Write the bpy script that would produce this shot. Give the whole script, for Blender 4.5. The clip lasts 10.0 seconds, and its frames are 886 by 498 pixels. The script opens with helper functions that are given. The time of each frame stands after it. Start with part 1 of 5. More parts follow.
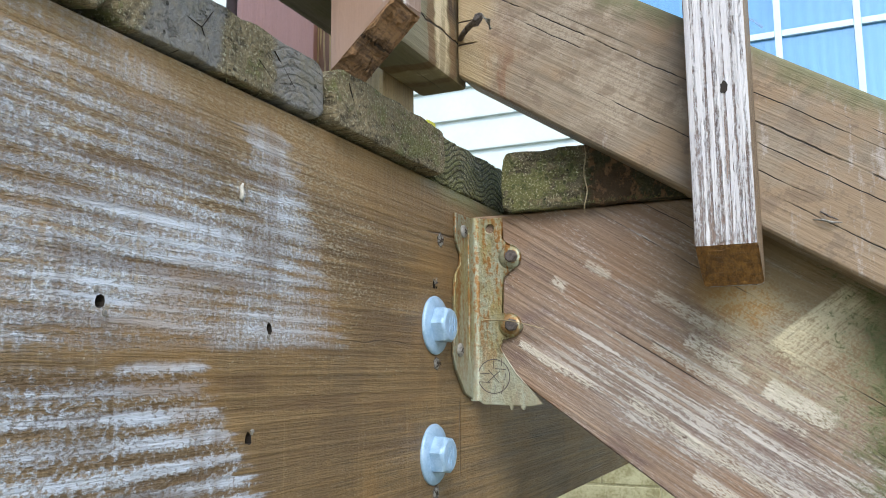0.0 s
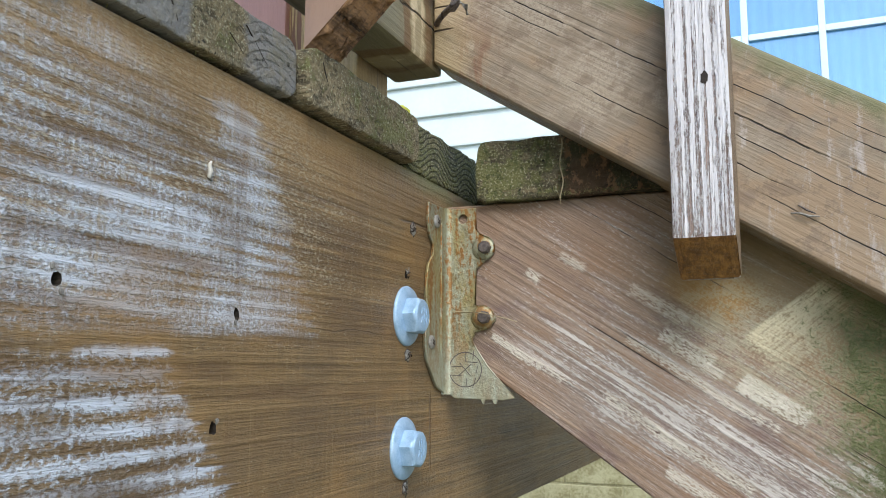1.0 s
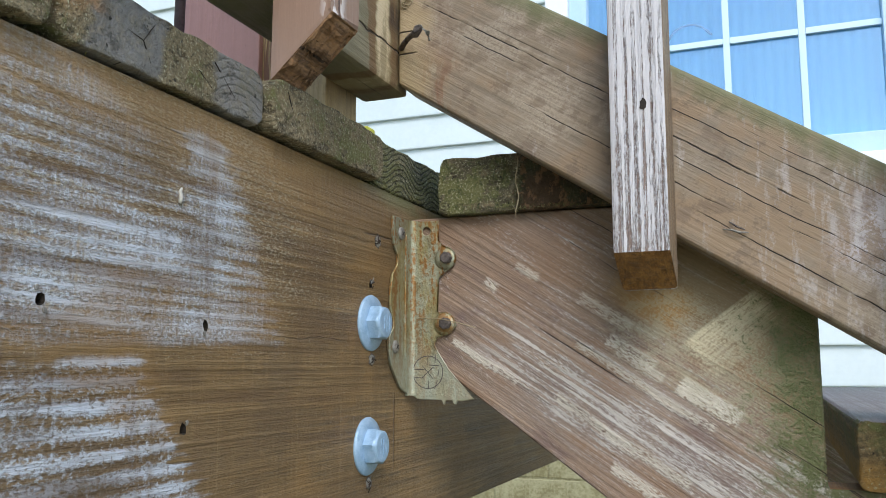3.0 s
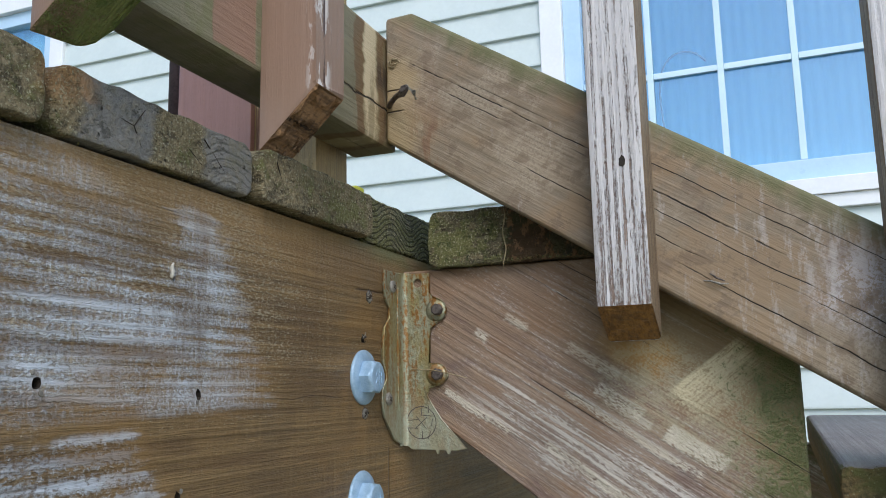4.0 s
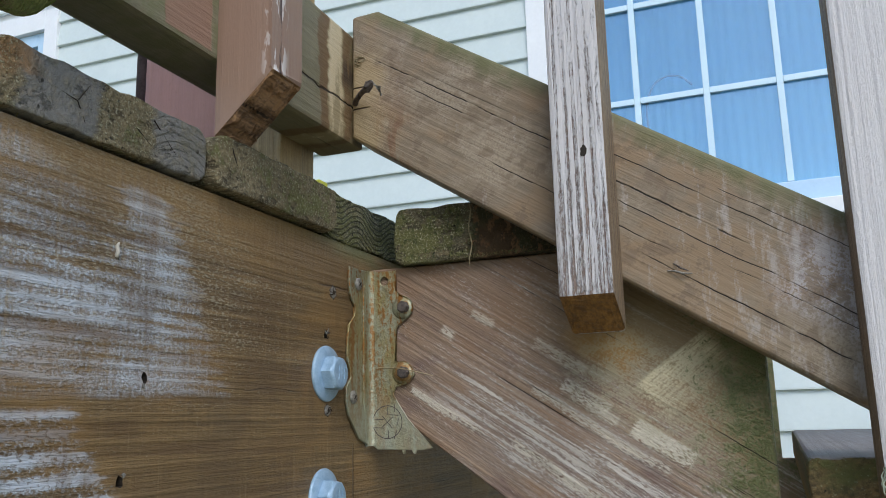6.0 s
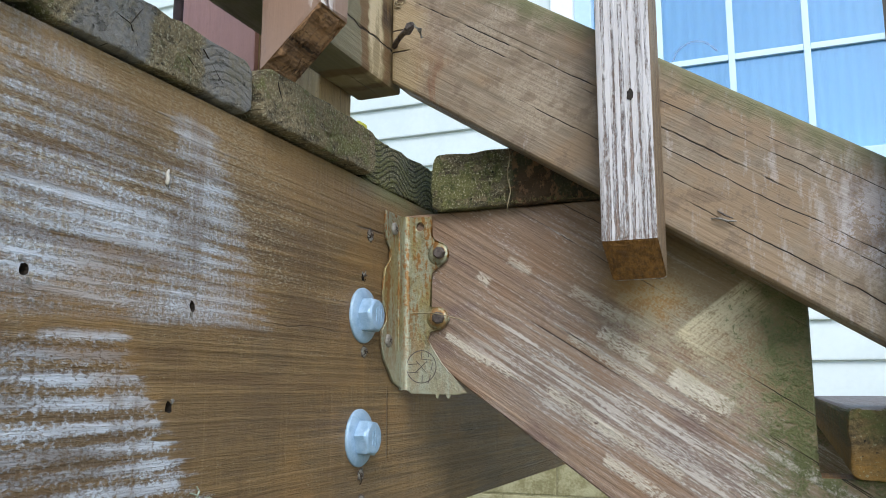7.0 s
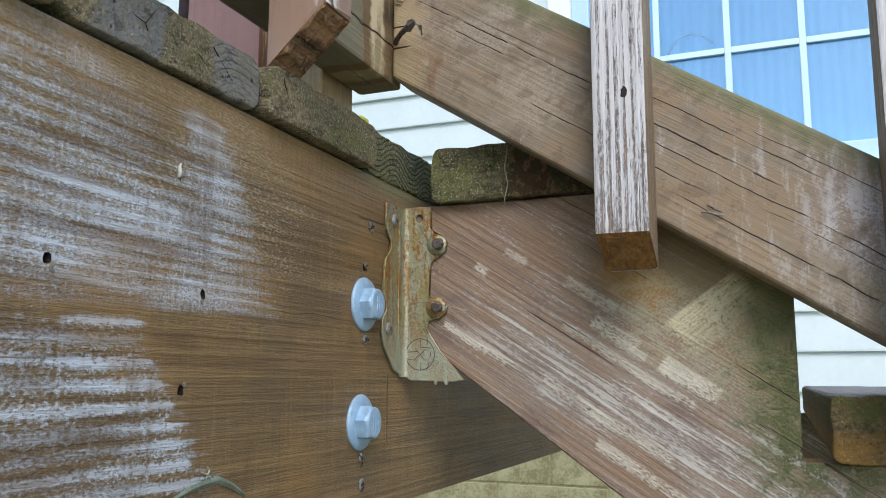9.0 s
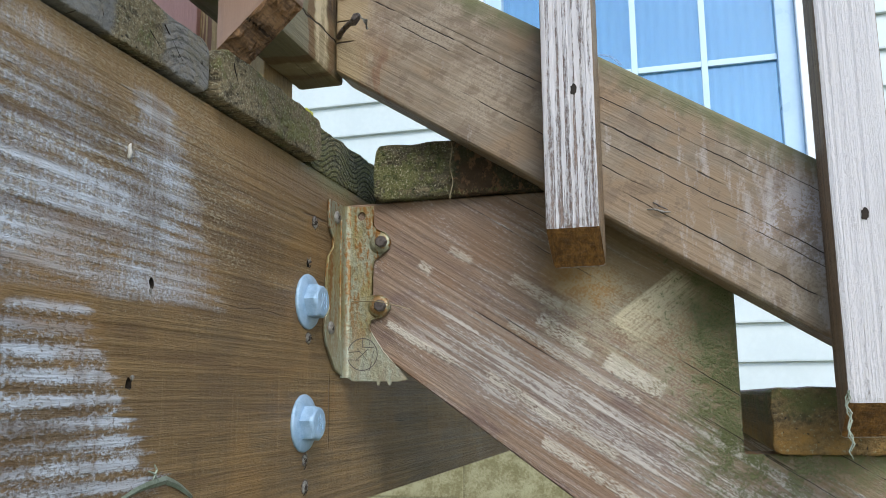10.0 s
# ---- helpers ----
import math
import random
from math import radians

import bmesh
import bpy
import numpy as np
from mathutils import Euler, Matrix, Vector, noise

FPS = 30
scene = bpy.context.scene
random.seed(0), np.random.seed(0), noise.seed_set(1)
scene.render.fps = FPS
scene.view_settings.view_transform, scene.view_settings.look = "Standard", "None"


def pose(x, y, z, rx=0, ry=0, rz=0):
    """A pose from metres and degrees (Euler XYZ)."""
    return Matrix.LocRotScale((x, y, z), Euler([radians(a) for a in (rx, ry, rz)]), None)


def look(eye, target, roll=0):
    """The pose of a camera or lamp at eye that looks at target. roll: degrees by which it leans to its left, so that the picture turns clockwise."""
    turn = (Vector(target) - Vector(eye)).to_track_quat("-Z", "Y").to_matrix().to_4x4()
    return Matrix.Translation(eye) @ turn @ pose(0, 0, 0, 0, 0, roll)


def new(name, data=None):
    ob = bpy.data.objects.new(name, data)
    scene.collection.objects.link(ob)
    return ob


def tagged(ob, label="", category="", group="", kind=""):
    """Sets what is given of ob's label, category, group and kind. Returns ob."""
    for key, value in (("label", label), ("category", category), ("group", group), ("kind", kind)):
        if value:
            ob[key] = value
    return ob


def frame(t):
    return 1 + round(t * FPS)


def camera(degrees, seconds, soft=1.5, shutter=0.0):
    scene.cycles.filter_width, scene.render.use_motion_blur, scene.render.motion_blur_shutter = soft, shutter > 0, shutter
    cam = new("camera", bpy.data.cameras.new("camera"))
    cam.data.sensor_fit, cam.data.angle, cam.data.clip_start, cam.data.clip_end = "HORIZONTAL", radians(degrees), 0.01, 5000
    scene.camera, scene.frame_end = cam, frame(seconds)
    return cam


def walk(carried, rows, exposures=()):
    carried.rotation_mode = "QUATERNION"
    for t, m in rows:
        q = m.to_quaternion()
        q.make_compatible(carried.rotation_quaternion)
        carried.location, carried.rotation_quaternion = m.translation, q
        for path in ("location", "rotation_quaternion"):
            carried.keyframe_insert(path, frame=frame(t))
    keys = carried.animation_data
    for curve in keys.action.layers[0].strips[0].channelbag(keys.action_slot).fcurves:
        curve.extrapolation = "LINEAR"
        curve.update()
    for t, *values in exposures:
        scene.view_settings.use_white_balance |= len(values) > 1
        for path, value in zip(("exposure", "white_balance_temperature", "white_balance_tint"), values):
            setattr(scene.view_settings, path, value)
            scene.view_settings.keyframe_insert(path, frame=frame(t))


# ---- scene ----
cam = camera(55.57, 10.0, soft=0.8)
PATH = [
    (0, (0.2307, -0.5600, -0.1245), (-0.5866, 1.2426, 0.1626), -0.434),
    (0.5, (0.2246, -0.5509, -0.1284), (-0.5561, 1.2676, 0.1608), -0.171),
    (1, (0.2209, -0.5496, -0.1288), (-0.5212, 1.2857, 0.1560), 0.127),
    (1.5, (0.2223, -0.5565, -0.1282), (-0.5072, 1.2845, 0.1523), 0.244),
    (2, (0.2287, -0.5660, -0.1270), (-0.4902, 1.2801, 0.1470), 0.285),
    (3.3, (0.2635, -0.5816, -0.1205), (-0.4663, 1.2596, 0.1578), -0.091),
    (3.5, (0.2684, -0.5834, -0.1155), (-0.4646, 1.2553, 0.1708), -0.400),
    (4, (0.2709, -0.5912, -0.1055), (-0.4587, 1.2410, 0.2273), -1.140),
    (4.5, (0.2693, -0.5915, -0.0984), (-0.4394, 1.2397, 0.2818), -1.491),
    (5, (0.2798, -0.5789, -0.1000), (-0.4357, 1.2445, 0.3040), -1.595),
    (5.5, (0.2825, -0.5803, -0.1093), (-0.4317, 1.2436, 0.2947), -1.518),
    (5.7, (0.2866, -0.5735, -0.1176), (-0.4262, 1.2509, 0.2867), -1.473),
    (6.8, (0.2748, -0.5765, -0.1447), (-0.4540, 1.2517, 0.2112), -0.594),
    (7, (0.2672, -0.5753, -0.1442), (-0.4778, 1.2517, 0.1830), 0.012),
    (7.5, (0.2625, -0.5783, -0.1475), (-0.4859, 1.2506, 0.1603), 0.598),
    (8, (0.2608, -0.5885, -0.1318), (-0.4916, 1.2398, 0.1703), 0.482),
    (8.5, (0.2670, -0.5956, -0.1299), (-0.4888, 1.2302, 0.1787), 0.447),
    (9, (0.2722, -0.5931, -0.1468), (-0.4652, 1.2408, 0.1586), 0.250),
    (9.5, (0.2489, -0.6064, -0.1631), (-0.4513, 1.2443, 0.1279), 0.115),
    (10, (0.2419, -0.5926, -0.1598), (-0.2816, 1.3064, 0.1860), -0.452),
]
walk(cam, [(t, look(*row)) for t, *row in PATH],
     exposures=((0.0, 1.22), (2.2, 1.02), (3.3, 0.84), (4.5, 0.51), (5.7, 0.44), (6.8, 0.84), (7.5, 1.10), (8.0, 1.26), (8.5, 0.99), (9.0, 0.85), (10.0, 0.84)))

# ---- light ----
world = bpy.data.worlds.new("sky")
scene.world = world
world.use_nodes = True
wn = world.node_tree.nodes
sky = wn.new("ShaderNodeTexSky")
sky.sky_type, sky.sun_disc = "NISHITA", False
sky.sun_elevation, sky.sun_rotation = radians(43), radians(150)
sky.air_density, sky.dust_density = 1.0, 0.7
world.node_tree.links.new(sky.outputs[0], wn["Background"].inputs[0])
wn["Background"].inputs[1].default_value = 0.15
sun = new("sun", bpy.data.lights.new("sun", "SUN"))
sun.data.energy, sun.data.angle, sun.data.color = 1.3, radians(32), (1.0, 0.965, 0.92)
sun.matrix_world = look((1.4, -2.43, 2.6), (0, 0, 0))


# ---- node helpers ----
SLOPE = 32.5


class Mat:
    """A node material with short ways to add textures and sums."""

    def __init__(self, name, rough=0.6, metal=0.0, spec=0.5):
        self.m = bpy.data.materials.new(name)
        self.m.use_nodes = True
        self.t = self.m.node_tree
        self.b = self.t.nodes["Principled BSDF"]
        self.b.inputs["Roughness"].default_value = rough
        self.b.inputs["Metallic"].default_value = metal
        self.b.inputs["Specular IOR Level"].default_value = spec
        self.co = self.t.nodes.new("ShaderNodeTexCoord").outputs["Object"]

    def put(self, socket, v):
        if isinstance(v, (int, float)):
            socket.default_value = v
        elif isinstance(v, (tuple, list)):
            socket.default_value = (*v, 1.0) if len(v) == 3 and socket.type == "RGBA" else v
        else:
            self.t.links.new(v, socket)

    def math(self, op, a, b=0.0, clamp=False):
        n = self.t.nodes.new("ShaderNodeMath")
        n.operation, n.use_clamp = op, clamp
        self.put(n.inputs[0], a)
        self.put(n.inputs[1], b)
        return n.outputs[0]

    def mapping(self, scale=(1, 1, 1), turn=(0, 0, 0), shift=(0, 0, 0), src=None):
        """Turned first, then stretched, so that grain runs along the turned x axis."""
        n = self.t.nodes.new("ShaderNodeMapping")
        n.inputs["Rotation"].default_value = [radians(a) for a in turn]
        n.inputs["Location"].default_value = shift
        self.t.links.new(src or self.co, n.inputs[0])
        k = self.t.nodes.new("ShaderNodeVectorMath")
        k.operation = "MULTIPLY"
        self.t.links.new(n.outputs[0], k.inputs[0])
        k.inputs[1].default_value = scale
        return k.outputs[0]

    def noise(self, vec, scale=1.0, detail=4.0, rough=0.55, distort=0.0):
        n = self.t.nodes.new("ShaderNodeTexNoise")
        self.t.links.new(vec, n.inputs["Vector"])
        n.inputs["Scale"].default_value, n.inputs["Detail"].default_value = scale, detail
        n.inputs["Roughness"].default_value, n.inputs["Distortion"].default_value = rough, distort
        return n.outputs[0]

    def step(self, v, lo, hi, a=0.0, b=1.0):
        n = self.t.nodes.new("ShaderNodeMapRange")
        n.interpolation_type = "SMOOTHSTEP"
        self.put(n.inputs[0], v)
        n.inputs[1].default_value, n.inputs[2].default_value = lo, hi
        n.inputs[3].default_value, n.inputs[4].default_value = a, b
        return n.outputs[0]

    def mix(self, f, a, b, kind="MIX"):
        n = self.t.nodes.new("ShaderNodeMix")
        n.data_type, n.blend_type = "RGBA", kind
        self.put(n.inputs[0], f)
        self.put(n.inputs[6], a)
        self.put(n.inputs[7], b)
        return n.outputs[2]

    def split(self, vec=None):
        n = self.t.nodes.new("ShaderNodeSeparateXYZ")
        self.t.links.new(vec or self.co, n.inputs[0])
        return n.outputs

    def rnd(self):
        return self.t.nodes.new("ShaderNodeObjectInfo").outputs["Random"]

    def band(self, v, lo, hi, soft):
        return self.math("MULTIPLY", self.step(v, lo - soft, lo + soft), self.step(v, hi - soft, hi + soft, 1.0, 0.0))

    def bump(self, h, dist=0.001, strength=1.0):
        n = self.t.nodes.new("ShaderNodeBump")
        n.inputs["Strength"].default_value, n.inputs["Distance"].default_value = strength, dist
        self.put(n.inputs["Height"], h)
        self.t.links.new(n.outputs[0], self.b.inputs["Normal"])

    def done(self, col, rough=None):
        self.put(self.b.inputs["Base Color"], col)
        if rough is not None:
            self.put(self.b.inputs["Roughness"], rough)
        return self.m


def splits(k, rows, wob=0.0012):
    """Long drying cracks along the slope: (across, from, to, width) each."""
    u, w, v = k.split(k.mapping((1, 1, 1), (0, -SLOPE, 0)))
    v = k.math("ADD", v, k.math("MULTIPLY", k.math("SUBTRACT", k.noise(k.mapping((25, 25, 25)), 1, 4, 0.6), 0.5), wob * 4))
    out = 0.0
    for v0, u0, u1, wd in rows:
        m = k.math("MULTIPLY", k.band(v, v0 - wd, v0 + wd, wd * 0.5), k.band(u, u0, u1, 0.012))
        out = k.math("MAXIMUM", out, m)
    gap = k.step(k.noise(k.mapping((38, 38, 38), (0, -SLOPE, 0), (4, 4, 9)), 1, 3, 0.6), 0.40, 0.50, 0.12, 1.0)
    return k.math("MULTIPLY", out, gap)


def wood(name, turn, dark, light, tint, rough=0.55, crack=0.62, paint=None, moss=None, extra=None, spec=0.4, across=1.0, rings=False, relief=1.0, sawn=0.10):
    """Weathered timber; turn brings the grain onto x. paint, moss and extra add layers of (mask, colour, height)."""
    k = Mat(name, rough, 0.0, spec)
    a = across
    wob = k.mapping((5, 5, 5), turn)
    streak = k.noise(k.mapping((4, 150 * a, 150 * a), turn), 1, 5, 0.65, 0.35)
    ridge = k.noise(k.mapping((2.5, 330 * a, 330 * a), turn, (0.4, 0.2, 0.9)), 1, 2, 0.5, 0.15)
    fine = k.noise(k.mapping((60, 1300 * a, 1300 * a), turn), 1, 3, 0.65)
    blot = k.noise(wob, 3.0, 5, 0.62)
    speck = k.noise(k.mapping((300, 700, 700), turn), 1, 3, 0.7)
    saw = k.noise(k.mapping((420, 22, 22), turn, (1, 2, 3)), 1, 2, 0.5)
    cr = k.step(k.noise(k.mapping((2.6, 300 * a, 300 * a), turn, (0.3, 0.1, 0.7)), 1, 2, 0.4, 0.08), crack + 0.02, crack + 0.045)
    cr = k.math("MULTIPLY", cr, k.step(k.noise(k.mapping((9, 60, 60), turn, (5, 1, 0.7)), 1, 2), 0.45, 0.55))
    g = k.math("ADD", k.math("MULTIPLY", streak, 0.42), k.math("MULTIPLY", fine, 0.30))
    g = k.math("ADD", g, k.math("ADD", k.math("MULTIPLY", ridge, 0.30), k.math("MULTIPLY", saw, sawn)))
    g = k.math("SUBTRACT", g, 0.01 + sawn * 0.5)
    if rings:
        x, y, z = k.split()
        r = k.rnd()
        cy = k.math("SUBTRACT", k.math("FRACT", k.math("ADD", k.math("MULTIPLY", y if rings == "y" else x, 7.0), r)), 0.5)
        cz = k.math("ADD", k.math("MULTIPLY", z, 7.0), k.math("ADD", 0.15, k.math("MULTIPLY", r, 0.3)))
        d = k.math("SQRT", k.math("ADD", k.math("MULTIPLY", cy, cy), k.math("MULTIPLY", cz, cz)))
        d = k.math("ADD", d, k.math("MULTIPLY", k.noise(k.mapping((40, 40, 40)), 1, 3), 0.10))
        w = k.math("SINE", k.math("MULTIPLY", d, 190.0))
        g = k.math("ADD", g, k.math("MULTIPLY", w, 0.028))
    col = k.mix(k.step(g, 0.51 - 0.13 / relief, 0.51 + 0.13 / relief), dark, light)
    col = k.mix(k.step(blot, 0.42, 0.68, 0.0, 0.6), col, tint)
    col = k.mix(k.step(speck, 0.60, 0.70, 0.0, 0.55 * min(relief, 1.0)), col, [c * 0.45 for c in dark])
    col = k.mix(k.step(speck, 0.40, 0.30, 0.0, 0.35 * min(relief, 1.0)), col, [min(1.0, c * 1.35) for c in light])
    k.streak, k.fine, k.blot, k.speck, k.turn = streak, fine, blot, speck, turn
    h = k.math("ADD", k.math("MULTIPLY", ridge, 0.8), k.math("ADD", k.math("MULTIPLY", fine, 0.4), k.math("MULTIPLY", speck, 0.35)))
    for layer in (extra, paint, moss):
        if layer:
            for m, c, lift in layer(k):
                col = k.mix(m, col, c)
                h = k.math("ADD", h, k.math("MULTIPLY", m, lift))
    col = k.mix(k.math("MULTIPLY", cr, 0.85), col, [c * 0.16 for c in dark])
    h = k.math("SUBTRACT", h, k.math("MULTIPLY", cr, 1.2))
    k.bump(h, 0.0022 * min(relief, 1.0), 0.9)
    return k.done(col, k.step(k.math("ADD", streak, k.math("MULTIPLY", blot, 0.6)), 0.5, 1.1, rough - 0.12, rough + 0.15))


def rim_paint(k):
    """Chalky remains of paint on the ridges of the rim joist, with squared edges where boards once covered it."""
    x, y, z = k.split()
    edge = k.math("MULTIPLY", k.math("SUBTRACT", k.noise(k.mapping((20, 20, 300)), 1, 4, 0.65), 0.5), 0.060)
    blob = k.math("MULTIPLY", k.math("SUBTRACT", k.noise(k.mapping((60, 60, 60), shift=(2, 2, 6)), 1, 3, 0.6), 0.5), 0.030)
    ye = k.math("ADD", k.math("ADD", y, edge), blob)
    zw = k.math("ADD", k.math("ADD", z, k.math("MULTIPLY", k.math("SUBTRACT", k.noise(k.mapping((6, 6, 12)), 1, 2), 0.5), 0.02)), k.math("MULTIPLY", blob, 0.3))
    slant = k.step(k.math("ADD", zw, k.math("MULTIPLY", y, 0.46)), -0.163, -0.149, 1, 0)
    ghost = k.math("MULTIPLY", k.step(ye, -0.272, -0.262), k.step(zw, -0.017, -0.011, 1, 0))
    up = k.math("MULTIPLY", k.math("MAXIMUM", slant, ghost), k.step(k.math("ADD", ye, k.math("MULTIPLY", z, 0.58)), -0.254, -0.234, 1, 0))
    up = k.math("MULTIPLY", up, k.step(zw, -0.117, -0.107))
    low = k.math("MULTIPLY", k.step(k.math("ADD", ye, k.math("MULTIPLY", z, 0.78)), -0.394, -0.380, 1, 0), k.step(zw, -0.123, -0.117, 1, 0))
    hole = k.math("MULTIPLY", k.band(ye, -0.288, -0.246, 0.010), k.band(zw, -0.060, -0.028, 0.006))
    sway = k.math("MULTIPLY", k.noise(k.mapping((6, 6, 22), shift=(2, 5, 1)), 1, 2, 0.5), 16.0)
    ridge = k.math("ADD", k.math("MULTIPLY", k.math("SINE", k.math("ADD", k.math("MULTIPLY", z, 880.0), sway)), 0.5), 0.5)
    broad = k.math("ADD", k.math("MULTIPLY", k.math("SINE", k.math("ADD", k.math("MULTIPLY", z, 650.0), k.math("MULTIPLY", sway, 0.6))), 0.5), 0.5)
    ridge = k.math("ADD", k.math("MULTIPLY", ridge, k.math("SUBTRACT", 1.0, low)), k.math("MULTIPLY", k.math("MULTIPLY", broad, low), 1.45))
    strk = k.noise(k.mapping((11, 11, 190)), 1, 3, 0.55, 0.25)
    fleck = k.noise(k.mapping((330, 330, 620)), 1, 4, 0.62)
    patch = k.noise(k.mapping((15, 15, 48), shift=(7, 1, 4)), 1, 4, 0.62)
    s = k.math("ADD", k.math("ADD", k.math("MULTIPLY", ridge, 0.26), k.math("MULTIPLY", strk, 0.70)), k.math("ADD", k.math("MULTIPLY", fleck, 0.80), k.math("MULTIPLY", patch, 0.76)))
    on = k.math("MAXIMUM", up, low)
    solid = k.math("MULTIPLY", low, k.band(k.math("ADD", ye, k.math("MULTIPLY", z, 0.78)), -0.436, -0.385, 0.012))
    solid = k.math("MULTIPLY", solid, k.step(k.math("ADD", strk, k.math("MULTIPLY", ridge, 0.22)), 0.50, 0.72, -0.04, 0.16))
    blue = k.math("MULTIPLY", k.band(zw, -0.106, -0.060, 0.010), k.step(y, -0.20, -0.26, 0.0, 0.10))
    v = k.math("ADD", s, k.math("SUBTRACT", k.math("ADD", k.math("ADD", solid, k.math("MULTIPLY", k.math("MULTIPLY", ghost, k.step(zw, -0.075, -0.045)), 0.13)), blue), k.math("MULTIPLY", hole, 0.20)))
    v = k.math("ADD", v, k.math("ADD", k.math("MULTIPLY", k.math("MULTIPLY", low, k.math("SUBTRACT", fleck, 0.52)), 1.1), k.step(y, -0.46, -0.24, 0.06, 0.09)))
    grit = k.step(k.noise(k.mapping((520, 520, 760), shift=(1, 6, 2)), 1, 3, 0.6), 0.42, 0.60)
    hatch = k.step(k.noise(k.mapping((300, 300, 60), shift=(8, 2, 6)), 1, 3, 0.55), 0.38, 0.58)
    wear = k.math("MULTIPLY", k.math("ADD", 0.25, k.math("MULTIPLY", grit, 0.75)), k.math("ADD", 0.45, k.math("MULTIPLY", hatch, 0.55)))
    wear = k.math("MAXIMUM", wear, k.step(v, 1.40, 1.62, 0.0, 0.95))
    m = k.math("MULTIPLY", k.math("MULTIPLY", on, k.step(v, 1.20, 1.38)), wear)
    film = k.math("MULTIPLY", k.math("MULTIPLY", on, k.step(v, 1.05, 1.34)), k.math("ADD", 0.30, k.math("MULTIPLY", hatch, 0.28)))
    groove = k.math("MULTIPLY", k.math("MULTIPLY", on, k.step(v, 1.14, 0.96)), 0.55)
    far = k.math("MULTIPLY", k.step(y, -0.20, -0.03, 0.15, 0.03), k.band(z, -0.11, 0.02, 0.02))
    dash = k.noise(k.mapping((300, 300, 800), shift=(4, 4, 4)), 1, 3, 0.65)
    fl = k.math("MULTIPLY", k.step(k.math("ADD", k.math("ADD", dash, k.math("MULTIPLY", strk, 0.35)), far), 0.82, 0.92), k.step(y, -0.10, 0.0, 0.6, 0.1))
    return [(groove, (0.110, 0.075, 0.046), -0.3), (film, (0.250, 0.250, 0.250), 0.05), (fl, (0.44, 0.40, 0.30), 0.1), (k.math("MULTIPLY", m, 0.9), (0.555, 0.610, 0.680), 0.30)]


def rim_damp_and_light(k):
    """Green-grey algae along the top edge and in the far corner, and a painted-light strip below the boards."""
    x, y, z = k.split()
    n = k.noise(k.mapping((40, 14, 40)), 1, 4)
    top = k.math("MULTIPLY", k.step(k.math("ADD", z, k.math("MULTIPLY", n, 0.04)), 0.004, 0.024), k.step(y, -0.16, -0.02))
    broad = k.noise(k.mapping((5, 5, 46), shift=(3, 8, 2)), 1, 3, 0.5, 0.3)
    bands = k.noise(k.mapping((30, 34, 5), shift=(1, 3, 7)), 1, 4, 0.6)
    wet = k.math("MAXIMUM", k.math("MULTIPLY", k.step(broad, 0.52, 0.66), 0.5), k.math("MULTIPLY", k.step(bands, 0.54, 0.66), 0.4))
    zc = k.math("ADD", z, k.math("MULTIPLY", k.math("SUBTRACT", n, 0.5), 0.012))
    cr = k.math("MULTIPLY", k.band(zc, -0.1076, -0.1072, 0.0004), k.band(y, -0.18, -0.10, 0.02))
    cr2 = k.math("MULTIPLY", k.band(zc, -0.0345, -0.0335, 0.0004), k.band(y, -0.075, -0.035, 0.006))
    drip = k.math("MULTIPLY", k.band(y, -0.0265, -0.0245, 0.0008), k.band(z, -0.194, -0.145, 0.004))
    dark = k.math("MAXIMUM", k.math("MAXIMUM", cr, cr2), k.math("MULTIPLY", drip, 0.8))
    grain = k.noise(k.mapping((5, 5, 95), shift=(6, 1, 5)), 1, 3, 0.6, 0.4)
    cloud = k.noise(k.mapping((9, 9, 15), shift=(2, 2, 9)), 1, 4, 0.6)
    saw = k.noise(k.mapping((260, 260, 9), shift=(3, 3, 3)), 1, 3, 0.6)
    # The tan strip under the board ends is painted light, offsetting their shade.
    return [(k.math("MULTIPLY", k.step(grain, 0.50, 0.63), 0.55), (0.105, 0.062, 0.030), -0.2), (k.math("MULTIPLY", k.step(cloud, 0.50, 0.66), 0.5), (0.275, 0.158, 0.056), 0.0),
            (k.math("MULTIPLY", k.step(cloud, 0.47, 0.36), 0.4), (0.125, 0.088, 0.052), 0.0), (k.math("MULTIPLY", k.step(saw, 0.56, 0.70), 0.22), (0.36, 0.27, 0.15), 0.1), (wet, (0.13, 0.078, 0.038), 0.0), (k.math("MULTIPLY", k.step(k.math("ADD", z, k.math("MULTIPLY", n, 0.02)), -0.035, 0.005), k.step(saw, 0.40, 0.60, 0.40, 0.6)), (0.335, 0.215, 0.098), 0.1), (k.math("MULTIPLY", dark, 0.7), (0.04, 0.026, 0.022), -0.6), (k.math("MULTIPLY", top, 0.75), (0.13, 0.15, 0.065), 0.1)]


